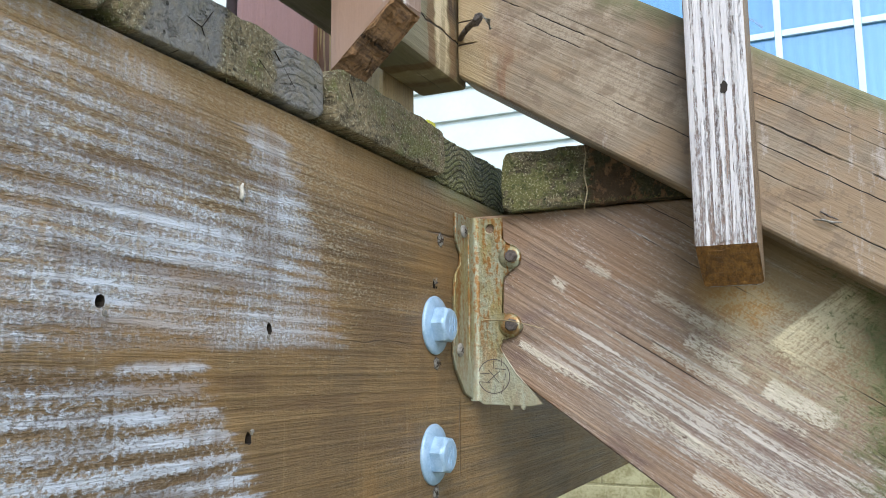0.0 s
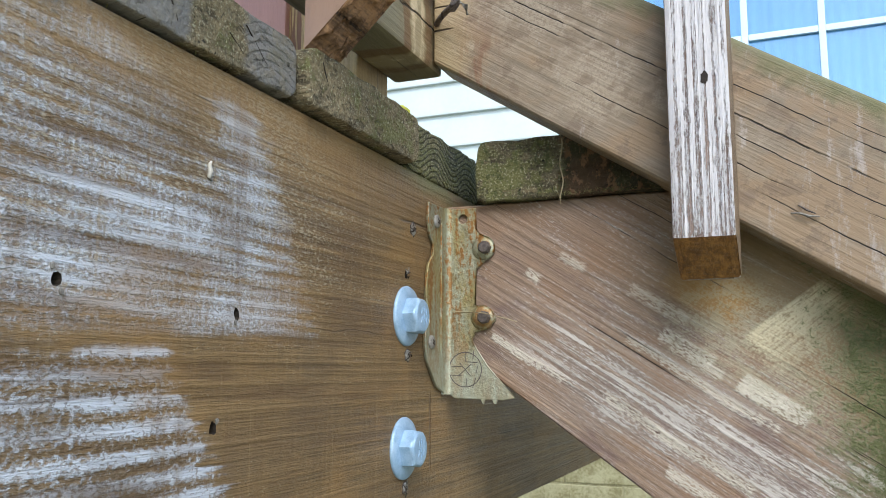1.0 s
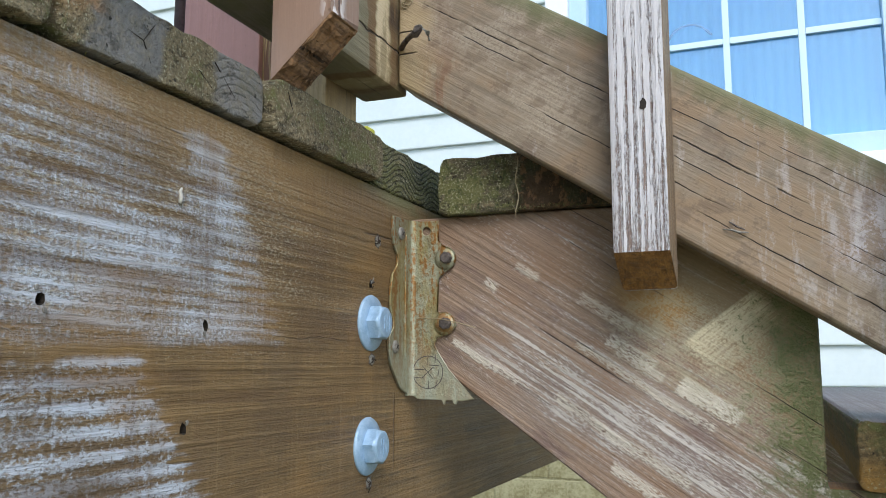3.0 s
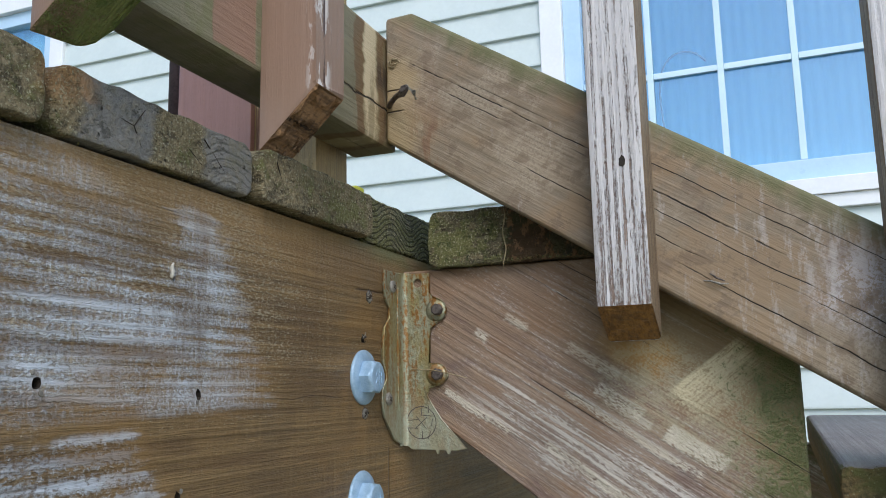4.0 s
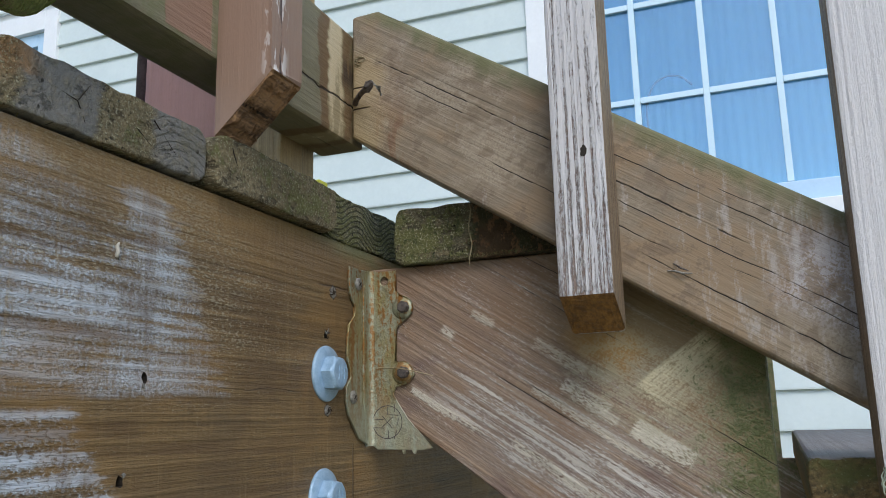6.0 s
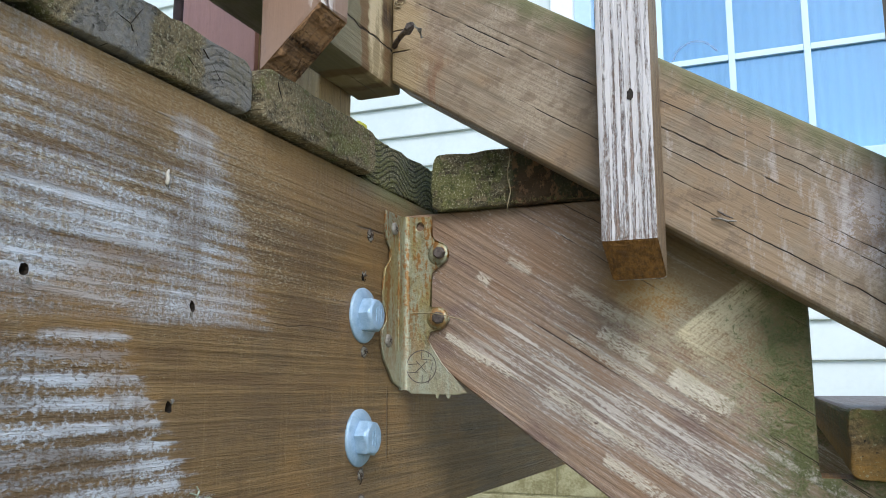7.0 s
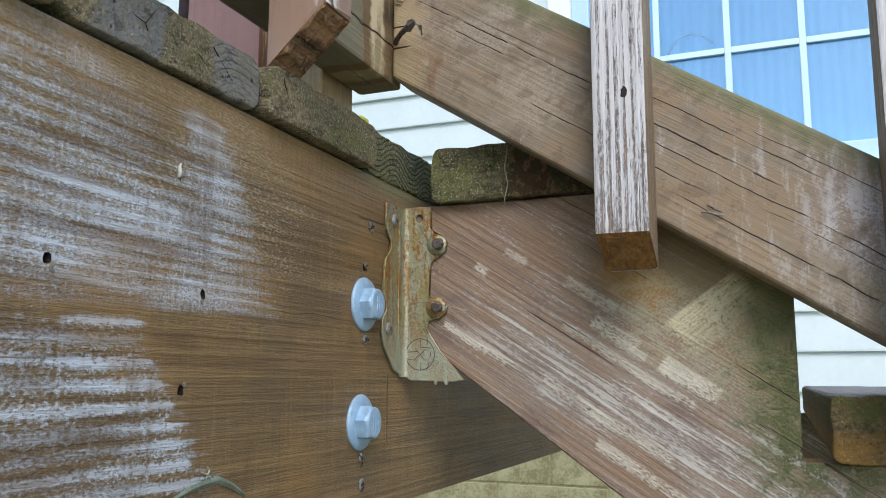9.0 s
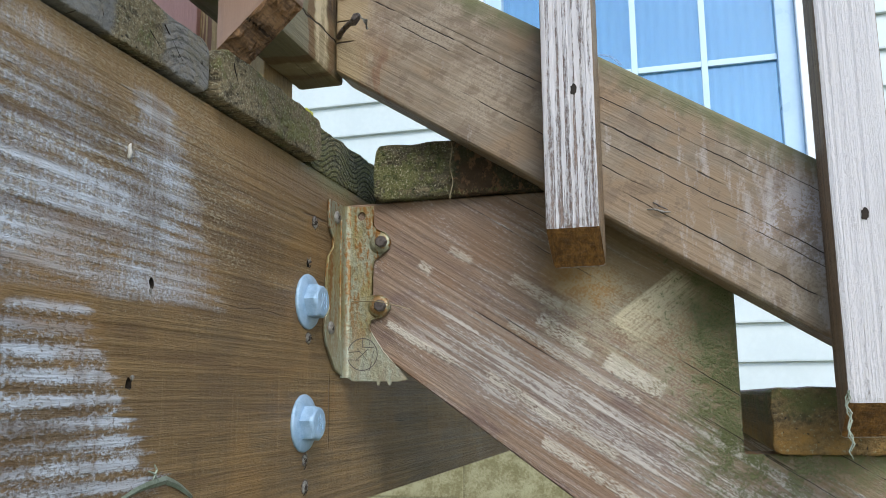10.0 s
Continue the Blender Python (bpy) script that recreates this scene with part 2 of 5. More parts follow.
def stringer_paint(k):
    """Streaks of worn paint along the grain and a few blunt patches of old paint."""
    u, w, v = k.split(k.mapping((1, 1, 1), (0, -SLOPE, 0)))
    x, y, z = k.split()
    thin = k.noise(k.mapping((13, 13, 360), (0, -SLOPE, 0)), 1, 3, 0.55, 0.2)
    wide = k.noise(k.mapping((5, 5, 130), (0, -SLOPE, 0), (1, 4, 2)), 1, 3, 0.55, 0.2)
    fleck = k.noise(k.mapping((300, 300, 900), (0, -SLOPE, 0)), 1, 3, 0.7)
    patch = k.noise(k.mapping((24, 24, 40), (0, -SLOPE, 0), (9, 1, 5)), 1, 4, 0.6)
    low = k.math("SUBTRACT", k.math("MULTIPLY", k.band(k.math("ADD", v, k.math("MULTIPLY", u, -0.10)), -0.098, -0.046, 0.022), 0.22), 0.07)
    s = k.math("ADD", k.math("ADD", k.math("MULTIPLY", thin, 0.85), k.math("MULTIPLY", wide, 0.50)), k.math("ADD", k.math("MULTIPLY", fleck, 0.62), k.math("MULTIPLY", patch, 0.50)))
    s = k.math("ADD", s, low)
    m = k.math("MULTIPLY", k.step(s, 1.345, 1.47), k.step(x, 0.03, 0.10))
    film = k.math("MULTIPLY", k.step(s, 1.14, 1.36), k.step(x, 0.03, 0.10, 0.0, 0.42))
    dust = k.math("MULTIPLY", k.step(k.math("ADD", k.math("MULTIPLY", fleck, 0.75), k.math("ADD", k.math("MULTIPLY", thin, 0.30), k.math("MULTIPLY", patch, 0.35))), 0.78, 0.86), 0.6)
    dirt = k.math("MULTIPLY", k.step(k.math("ADD", k.math("MULTIPLY", thin, 0.6), k.math("MULTIPLY", fleck, 0.4)), 0.40, 0.33), 0.6)
    hue = k.noise(k.mapping((13, 13, 34), (0, -SLOPE, 0), (4, 7, 3)), 1, 4, 0.6)
    out = [(k.math("MULTIPLY", k.step(hue, 0.50, 0.60), 0.5), (0.235, 0.140, 0.080), 0.0), (k.math("MULTIPLY", k.step(hue, 0.47, 0.37), 0.7), (0.130, 0.082, 0.072), 0.0),
           (dirt, (0.075, 0.045, 0.032), -0.3), (dust, (0.46, 0.41, 0.37), 0.2), (film, (0.36, 0.315, 0.285), 0.05), (k.math("MULTIPLY", m, 0.8), (0.56, 0.53, 0.49), 0.5)]
    jag = k.math("ADD", k.math("MULTIPLY", k.math("SUBTRACT", fleck, 0.5), 0.008), k.math("MULTIPLY", k.math("SUBTRACT", patch, 0.5), 0.010))
    for (u0, u1, v0, v1, f) in PATCHES:
        b = k.math("MULTIPLY", k.band(k.math("ADD", u, jag), u0, u1, 0.0015), k.band(k.math("ADD", v, jag), v0, v1, 0.0012))
        b = k.math("MULTIPLY", b, k.step(k.math("ADD", fleck, k.math("ADD", k.math("MULTIPLY", patch, 0.5), k.math("MULTIPLY", thin, 0.3))), 0.78, 0.92, 0.0, 1.0))
        out.append((k.math("MULTIPLY", b, f), (0.60, 0.56, 0.47), 0.3))
    return out


def to_slope(x, z):
    """Along and across the stair's slope."""
    c, s = math.cos(radians(SLOPE)), math.sin(radians(SLOPE))
    return x * c - z * s, x * s + z * c


PATCHES = []
for (xa, za, xb, zb, thick, f) in ((0.035, -0.106, 0.085, -0.136, 0.005, 0.9), (0.196, -0.1345, 0.2302, -0.1595, 0.0125, 1.0), (0.1500, -0.1050, 0.1800, -0.1245, 0.0090, 0.75), (0.128, -0.108, 0.2144, -0.1656, 0.0055, 0.7), (0.200, -0.1005, 0.225, -0.1165, 0.010, 0.25),
                                   (0.13, -0.075, 0.165, -0.098, 0.008, 0.5), (0.155, -0.113, 0.185, -0.133, 0.007, 0.6),
                                   (0.06, -0.062, 0.07, -0.068, 0.006, 0.7), (0.085, -0.052, 0.10, -0.062, 0.007, 0.5),
                                   (0.11, -0.145, 0.20, -0.20, 0.006, 0.8), (0.15, -0.19, 0.23, -0.242, 0.008, 0.8)):
    (ua, va), (ub, vb) = to_slope(xa, za), to_slope(xb, zb)
    PATCHES.append((ua, ub, (va + vb) / 2 - thick / 2, (va + vb) / 2 + thick / 2, f))


def stringer_moss(k):
    x, y, z = k.split()
    n = k.noise(k.mapping((75, 75, 95)), 1, 5, 0.7)
    f = k.noise(k.mapping((520, 520, 520)), 1, 3, 0.7)
    a = k.math("ADD", k.math("MULTIPLY", n, 0.7), k.math("MULTIPLY", f, 0.6))
    r = k.math("MULTIPLY", k.step(x, 0.17, 0.30, 0, 0.17), 1.0)
    m = k.step(k.math("ADD", a, r), 0.80, 0.88)
    u, w, v = k.split(k.mapping((1, 1, 1), (0, -SLOPE, 0)))
    brush = k.noise(k.mapping((500, 500, 40), (0, -SLOPE - 20, 0)), 1, 3, 0.6)
    lean = k.math("ADD", k.math("SUBTRACT", u, k.math("MULTIPLY", v, 0.385)), k.math("MULTIPLY", k.math("SUBTRACT", n, 0.5), 0.003))
    vv = k.math("ADD", v, k.math("MULTIPLY", k.math("SUBTRACT", f, 0.5), 0.012))
    pale = k.math("MULTIPLY", k.math("MULTIPLY", k.band(lean, 0.2196, 0.2520, 0.0012), k.step(lean, 0.2225, 0.2530, 1.0, 0.2)), k.band(k.math("ADD", vv, k.math("MULTIPLY", lean, 0.3)), 0.082, 0.134, 0.005))
    pale = k.math("MULTIPLY", pale, k.step(k.math("ADD", a, k.math("MULTIPLY", brush, 0.9)), 0.92, 1.16, 0.2, 1.0))
    veil = k.math("MULTIPLY", k.band(k.math("ADD", u, k.math("MULTIPLY", n, 0.06)), 0.215, 0.34, 0.02), k.band(v, -0.014, 0.046, 0.014))
    veil = k.math("MULTIPLY", veil, k.step(a, 0.56, 0.72, 0.0, 0.55))
    ol = k.math("MULTIPLY", k.step(k.math("ADD", v, k.math("MULTIPLY", n, 0.03)), 0.0, 0.055), k.step(u, 0.10, 0.22))
    edge = k.math("MULTIPLY", k.step(k.math("ADD", x, k.math("MULTIPLY", n, 0.06)), 0.262, 0.300), k.step(a, 0.52, 0.72, 0.35, 0.95))
    stain = k.math("MULTIPLY", k.band(k.math("ADD", u, k.math("MULTIPLY", n, 0.03)), 0.185, 0.232, 0.012), k.band(v, 0.016, 0.044, 0.009))
    cr = splits(k, ((0.0150, 0.28, 0.60, 0.00025), (0.0075, -0.02, 0.05, 0.0004), (-0.0100, 0.30, 0.60, 0.0002), (0.055, 0.08, 0.16, 0.0002), (0.035, 0.10, 0.2, 0.0002)))
    return [(k.math("MULTIPLY", ol, 0.6), (0.225, 0.165, 0.070), 0.0), (k.math("MULTIPLY", stain, 0.7), (0.36, 0.20, 0.05), 0.0), (veil, (0.40, 0.38, 0.27), 0.1),
            (k.math("MULTIPLY", pale, 0.9), (0.62, 0.56, 0.38), 0.2), (k.math("MULTIPLY", edge, k.step(k.math("ADD", z, k.math("MULTIPLY", n, 0.05)), -0.215, -0.160, 0.12, 1.0)), (0.130, 0.155, 0.062), 0.4),
            (k.math("MULTIPLY", k.math("MULTIPLY", m, k.band(k.math("ADD", x, k.math("MULTIPLY", z, 0.3)), 0.175, 0.270, 0.035)), k.step(z, -0.26, -0.20, 0.35, 0.8)), (0.125, 0.138, 0.055), 0.5), (cr, (0.02, 0.014, 0.01), -1.5)]


def rail_wear(k):
    """Chalky remains, algae on the upper edge, rust below a nail, and long drying cracks."""
    x, y, z = k.split()
    n = k.noise(k.mapping((60, 60, 60)), 1, 4, 0.6)
    up = k.noise(k.mapping((85, 85, 22)), 1, 5, 0.65)
    f = k.noise(k.mapping((500, 500, 500)), 1, 3, 0.7)
    chalk = k.math("MULTIPLY", k.step(k.math("ADD", k.math("ADD", up, k.math("MULTIPLY", f, 0.25)), k.step(x, 0.1, 0.33, -0.08, 0.03)), 0.66, 0.80), 0.5)
    u, w, v = k.split(k.mapping((1, 1, 1), (0, -SLOPE, 0)))
    green = k.math("MULTIPLY", k.step(k.math("ADD", v, k.math("MULTIPLY", n, 0.03)), 0.165, 0.183), 0.8)
    spot = k.math("MULTIPLY", k.step(k.math("ADD", n, k.math("MULTIPLY", f, 0.3)), 0.68, 0.78), 0.6)
    rust = k.math("MULTIPLY", k.math("MULTIPLY", k.band(x, 0.02, 0.05, 0.008), k.step(z, 0.08, 0.12, 1, 0.2)), k.step(up, 0.42, 0.55, 0, 0.7))
    bare = k.math("MULTIPLY", k.step(k.math("ADD", x, k.math("MULTIPLY", k.math("SUBTRACT", n, 0.5), 0.05)), 0.010, 0.045, 0.7, 0.0), k.step(z, 0.13, 0.165, 1.0, 0.1))
    cloud = k.noise(k.mapping((15, 15, 21), shift=(3, 6, 1)), 1, 4, 0.6)
    warm = k.math("MULTIPLY", k.step(cloud, 0.47, 0.60), 0.75)
    pale = k.math("MULTIPLY", k.step(cloud, 0.47, 0.38), k.step(f, 0.40, 0.56, 0.15, 0.6))
    lilac = k.math("MULTIPLY", k.band(k.math("ADD", u, k.math("MULTIPLY", n, 0.05)), 0.30, 0.385, 0.014), k.math("MULTIPLY", k.band(v, 0.105, 0.150, 0.012), k.step(k.math("ADD", f, up), 0.86, 1.06, 0.15, 0.8)))
    slot = k.math("MULTIPLY", k.math("MAXIMUM", k.band(z, 0.1205, 0.1215, 0.0004), k.band(z, 0.1035, 0.1047, 0.0004)), k.step(x, 0.016, 0.022, 1.0, 0.0))
    cr = splits(k, ((0.1325, -0.08, 0.12, 0.0004), (0.1270, 0.10, 0.24, 0.0005), (0.1160, 0.16, 0.46, 0.0003), (0.1015, 0.06, 0.20, 0.0003),
                    (0.0915, 0.20, 0.46, 0.00035), (0.1420, 0.12, 0.26, 0.0003), (0.1500, 0.2, 0.5, 0.0002), (0.1090, 0.25, 0.40, 0.0002), (0.1240, -0.05, 0.04, 0.0003)))
    return [(warm, (0.260, 0.180, 0.106), 0.0), (pale, (0.370, 0.312, 0.236), 0.05), (lilac, (0.50, 0.48, 0.50), 0.1), (spot, (0.15, 0.105, 0.07), 0.0), (chalk, (0.46, 0.43, 0.41), 0.1), (green, (0.13, 0.14, 0.06), 0.1), (rust, (0.17, 0.08, 0.04), 0),
            (bare, (0.40, 0.30, 0.16), 0.0), (slot, (0.05, 0.035, 0.022), -1.2), (cr, (0.025, 0.018, 0.012), -1.5)]


def deck_rail_layers(k):
    """Ghosts of brown paint, algae beside them, and a bare yellow end with dark runs."""
    x, y, z = k.split()
    n = k.noise(k.mapping((50, 50, 50)), 1, 4, 0.6)
    run = k.noise(k.mapping((60, 75, 14)), 1, 5, 0.6)
    yy = k.math("ADD", y, k.math("MULTIPLY", k.math("SUBTRACT", n, 0.5), 0.006))
    ghost = k.math("MULTIPLY", k.band(yy, -0.2435, -0.2045, 0.001), k.step(z, 0.0805, 0.0825))
    alga = k.math("MULTIPLY", k.step(n, 0.42, 0.62), k.step(y, -0.165, -0.16, 0.65, 0.15))
    p = k.math("ADD", y, k.math("MULTIPLY", k.math("SUBTRACT", k.noise(k.mapping((20, 20, 42), shift=(2, 7, 2)), 1, 4, 0.6), 0.5), 0.026))
    f = k.noise(k.mapping((320, 320, 320)), 1, 3, 0.7)
    tan = k.step(p, -0.080, -0.074, 0.0, 0.8)
    pale = k.math("MULTIPLY", k.band(p, -0.068, -0.047, 0.003), k.step(k.math("ADD", k.math("MULTIPLY", z, 4.0), k.math("ADD", run, k.math("MULTIPLY", f, 0.3))), 0.98, 1.16, 0.25, 0.9))
    dark = k.math("MAXIMUM", k.band(p, -0.0820, -0.0690, 0.0015), k.math("MULTIPLY", k.band(p, -0.0445, -0.0330, 0.003), k.step(f, 0.35, 0.5, 0.5, 0.95)))
    soot = k.math("MULTIPLY", k.band(p, -0.046, -0.026, 0.006), k.math("MULTIPLY", k.band(z, 0.122, 0.142, 0.008), k.step(run, 0.42, 0.56, 0.2, 0.9)))
    zc = k.math("ADD", z, k.math("MULTIPLY", k.math("SUBTRACT", n, 0.5), 0.010))
    cr = k.math("MULTIPLY", k.band(zc, 0.1068, 0.1082, 0.0005), k.step(y, -0.12, -0.10))
    return [(alga, (0.17, 0.17, 0.075), 0.2), (tan, (0.27, 0.205, 0.105), 0.0), (pale, (0.66, 0.55, 0.36), 0.3), (k.math("MULTIPLY", dark, 0.8), (0.17, 0.095, 0.045), 0.0),
            (soot, (0.06, 0.042, 0.030), 0.0), (cr, (0.03, 0.02, 0.012), -1.2), (k.math("MULTIPLY", ghost, 0.9), (0.33, 0.19, 0.135), 0.2)]


def post_runs(k):
    """Runs of brown paint down the bare post."""
    x, y, z = k.split()
    run = k.noise(k.mapping((260, 260, 7)), 1, 3, 0.5)
    m = k.math("MULTIPLY", k.step(run, 0.52, 0.57), k.step(x, -0.066, -0.052, 1.0, 0.12))
    return [(k.math("MULTIPLY", m, 0.9), (0.20, 0.10, 0.07), 0.1), (k.math("MULTIPLY", k.step(run, 0.43, 0.38), k.step(x, -0.066, -0.052, 0.8, 0.1)), (0.60, 0.56, 0.46), 0.1)]


def moss_cover(k):
    """Green moss over brown end grain with fine saw rows; thinner towards the lower front edge."""
    x, y, z = k.split()
    n = k.noise(k.mapping((60, 60, 60)), 1, 5, 0.65)
    f = k.noise(k.mapping((700, 700, 700)), 1, 3, 0.7)
    rows = k.math("SINE", k.math("ADD", k.math("MULTIPLY", y, 3200.0), k.math("MULTIPLY", n, 6.0)))
    a = k.math("ADD", k.math("ADD", k.math("MULTIPLY", n, 0.75), k.math("MULTIPLY", f, 0.35)), k.step(y, -0.195, -0.170, -0.06, 0.10))
    return [(k.math("MULTIPLY", k.step(rows, 0.0, 0.9), k.step(f, 0.40, 0.55, 0.2, 0.7)), (0.34, 0.26, 0.16), 0.5),
            (k.math("MULTIPLY", k.step(a, 0.46, 0.60), 0.9), (0.210, 0.250, 0.070), 0.9), (k.math("MULTIPLY", k.step(a, 0.62, 0.72), 0.8), (0.120, 0.185, 0.030), 0.9),
            (k.math("MULTIPLY", k.step(f, 0.6, 0.7), 0.4), (0.34, 0.30, 0.17), 0.6)]


def brown_chips(k):
    """White primer showing along a worn corner, and dark weather specks."""
    x, y, z = k.split()
    n = k.noise(k.mapping((160, 160, 40)), 1, 4, 0.65)
    near = k.math("MULTIPLY", k.band(y, -0.199, -0.184, 0.004), k.step(x, 0.030, 0.038))
    chip = k.math("MULTIPLY", near, k.step(n, 0.52, 0.58))
    crack = k.math("MULTIPLY", k.math("MULTIPLY", k.band(y, -0.1905, -0.1885, 0.0006), k.step(x, 0.030, 0.038)), k.step(n, 0.42, 0.5))
    return [(chip, (0.62, 0.58, 0.56), 0.3), (crack, (0.06, 0.03, 0.025), -0.5)]


def deck_moss(k, more=0.0):
    """Grey and orange-brown weathering, moss, lichen specks and dark pores on end grain."""
    x, y, z = k.split()
    n = k.noise(k.mapping((30, 30, 44)), 1, 6, 0.68)
    f = k.noise(k.mapping((650, 650, 650)), 1, 3, 0.7)
    mid = k.noise(k.mapping((170, 170, 170)), 1, 4, 0.65)
    crumb = k.noise(k.mapping((70, 95, 170), shift=(3, 3, 3)), 1, 5, 0.72)
    m = k.math("ADD", k.math("MULTIPLY", n, 0.72), k.math("ADD", k.math("MULTIPLY", f, 0.22), k.math("MULTIPLY", mid, 0.26)))
    yw = k.math("ADD", y, k.math("MULTIPLY", k.math("SUBTRACT", n, 0.5), 0.030))
    tip = k.step(x, -0.050, -0.015)
    ash = k.math("MULTIPLY", tip, k.math("MAXIMUM", k.band(yw, -0.333, -0.289, 0.003), k.band(yw, -0.2505, -0.2075, 0.003)))
    rows = k.math("SINE", k.math("ADD", k.math("MULTIPLY", k.math("ADD", y, k.math("MULTIPLY", z, 0.35)), 1500.0), k.math("MULTIPLY", n, 9.0)))
    saw = k.math("MULTIPLY", k.step(rows, 0.1, 0.9, 0.0, 0.5), k.step(mid, 0.42, 0.55))
    bare = k.math("SUBTRACT", 1.0, k.math("MULTIPLY", ash, 0.9))
    arcs = 0.0
    for cy, cz, pitch, lo, hi, deep in ((-0.225, -0.016, 1500.0, -0.2505, -0.2075, 0.55), (-0.3005, 0.0165, 1150.0, -0.333, -0.289, 0.2)):
        dy, dz = k.math("SUBTRACT", y, cy), k.math("SUBTRACT", z, cz)
        d = k.math("SQRT", k.math("ADD", k.math("MULTIPLY", dy, dy), k.math("MULTIPLY", dz, dz)))
        d = k.math("ADD", d, k.math("MULTIPLY", n, 0.008))
        line = k.math("MULTIPLY", k.step(k.math("SINE", k.math("MULTIPLY", d, pitch)), 0.35, 1.0, 0.0, deep), k.math("MULTIPLY", tip, k.band(yw, lo, hi, 0.004)))
        arcs = k.math("MAXIMUM", arcs, line)
    orange = k.math("MULTIPLY", k.math("MULTIPLY", tip, k.band(yw, -0.356, -0.324, 0.006)), k.math("MULTIPLY", k.step(z, 0.008, 0.022), k.step(n, 0.40, 0.55)))
    return [(k.math("MULTIPLY", k.step(crumb, 0.52, 0.64), k.math("MULTIPLY", bare, 0.7)), (0.290, 0.235, 0.130), 0.6),
            (k.math("MULTIPLY", k.step(crumb, 0.45, 0.36), k.math("MULTIPLY", bare, 0.8)), (0.060, 0.048, 0.026), -1.2),
            (k.math("MULTIPLY", saw, k.math("MULTIPLY", bare, 0.6)), (0.105, 0.085, 0.042), -0.4),
            (k.math("MULTIPLY", k.math("MULTIPLY", k.step(m, 0.61 - more, 0.69 - more), bare), 0.85), (0.165, 0.170, 0.058), 0.8),
            (k.math("MULTIPLY", ash, k.step(mid, 0.36, 0.56, 0.55, 0.85)), (0.195, 0.196, 0.192), 0.1),
            (k.math("MULTIPLY", k.math("MULTIPLY", ash, k.step(n, 0.50, 0.62)), 0.6), (0.145, 0.135, 0.095), 0.1),
            (k.math("MULTIPLY", k.math("MULTIPLY", ash, k.step(crumb, 0.42, 0.35)), 0.6), (0.075, 0.070, 0.062), -0.8),
            (k.math("MULTIPLY", k.math("MULTIPLY", ash, k.step(crumb, 0.55, 0.66)), 0.5), (0.235, 0.225, 0.200), 0.1),
            (k.math("MULTIPLY", arcs, k.step(mid, 0.40, 0.56, 0.2, 1.0)), (0.080, 0.078, 0.070), -0.5),
            (k.math("MULTIPLY", orange, 0.8), (0.33, 0.185, 0.080), 0.2),
            (k.math("MULTIPLY", k.math("MULTIPLY", k.step(f, 0.555, 0.63), bare), 0.75), (0.50, 0.47, 0.33), 0.5),
            (k.math("MULTIPLY", k.math("MULTIPLY", k.step(f, 0.39, 0.33), bare), 0.6), (0.03, 0.026, 0.015), -0.8)]


def tread_moss(k):
    """Moss with a dark rotten hollow in the first tread's end."""
    x, y, z = k.split()
    n = k.noise(k.mapping((70, 70, 70)), 1, 4, 0.6)
    xx = k.math("ADD", x, k.math("MULTIPLY", n, 0.03))
    rot = k.math("MULTIPLY", k.band(xx, 0.104, 0.30, 0.004), k.step(z, -0.05, -0.02))
    red = k.math("MULTIPLY", k.band(xx, 0.110, 0.138, 0.004), k.band(z, -0.02, 0.012, 0.006))
    crumb = k.noise(k.mapping((190, 190, 120), shift=(6, 2, 2)), 1, 5, 0.7)
    bits = k.math("MULTIPLY", rot, k.step(crumb, 0.52, 0.60, 0.0, 0.8))
    green = k.math("MULTIPLY", k.step(crumb, 0.46, 0.38, 0.0, 0.7), k.step(xx, 0.09, 0.10, 1.0, 0.35))
    return [*deck_moss(k, 0.06), (green, (0.055, 0.075, 0.022), 0.3), (k.math("MULTIPLY", rot, 0.75), (0.030, 0.026, 0.014), -0.4), (k.math("MULTIPLY", red, 0.8), (0.085, 0.045, 0.022), 0.5), (bits, (0.27, 0.15, 0.075), 0.9)]


def low_tread(k):
    """Orange-brown damp wood with moss along its upper edge and pale lichen scraps."""
    x, y, z = k.split()
    n = k.noise(k.mapping((38, 38, 60)), 1, 5, 0.65)
    f = k.noise(k.mapping((420, 420, 420)), 1, 3, 0.7)
    zz = k.math("ADD", k.math("ADD", z, 0.1980), k.math("MULTIPLY", k.math("SUBTRACT", n, 0.5), 0.03))
    wet = k.math("MULTIPLY", k.step(zz, 0.024, 0.012), k.step(n, 0.42, 0.58, 0.3, 0.9))
    green = k.math("MULTIPLY", k.step(zz, 0.018, 0.036), k.step(n, 0.45, 0.60, 0.2, 0.85))
    return [(wet, (0.34, 0.190, 0.045), 0.0), (green, (0.125, 0.140, 0.045), 0.5), (k.math("MULTIPLY", k.step(f, 0.60, 0.68), 0.6), (0.40, 0.40, 0.26), 0.5), (k.math("MULTIPLY", k.step(f, 0.38, 0.32), 0.5), (0.04, 0.03, 0.018), -0.5)]


def wavy_end(k):
    """Wavy ridges of grain across a mossy board end."""
    x, y, z = k.split()
    n = k.noise(k.mapping((60, 60, 60)), 1, 3, 0.6)
    w = k.math("MULTIPLY", k.math("SINE", k.math("MULTIPLY", k.math("ADD", y, 0.03), 95.0)), 0.006)
    d = k.math("ADD", k.math("SUBTRACT", z, w), k.math("MULTIPLY", n, 0.004))
    line = k.step(k.math("SINE", k.math("MULTIPLY", d, 1500.0)), 0.1, 0.9)
    return [*deck_moss(k, 0.08), (k.math("MULTIPLY", line, 0.7), (0.035, 0.036, 0.016), -1.5)]


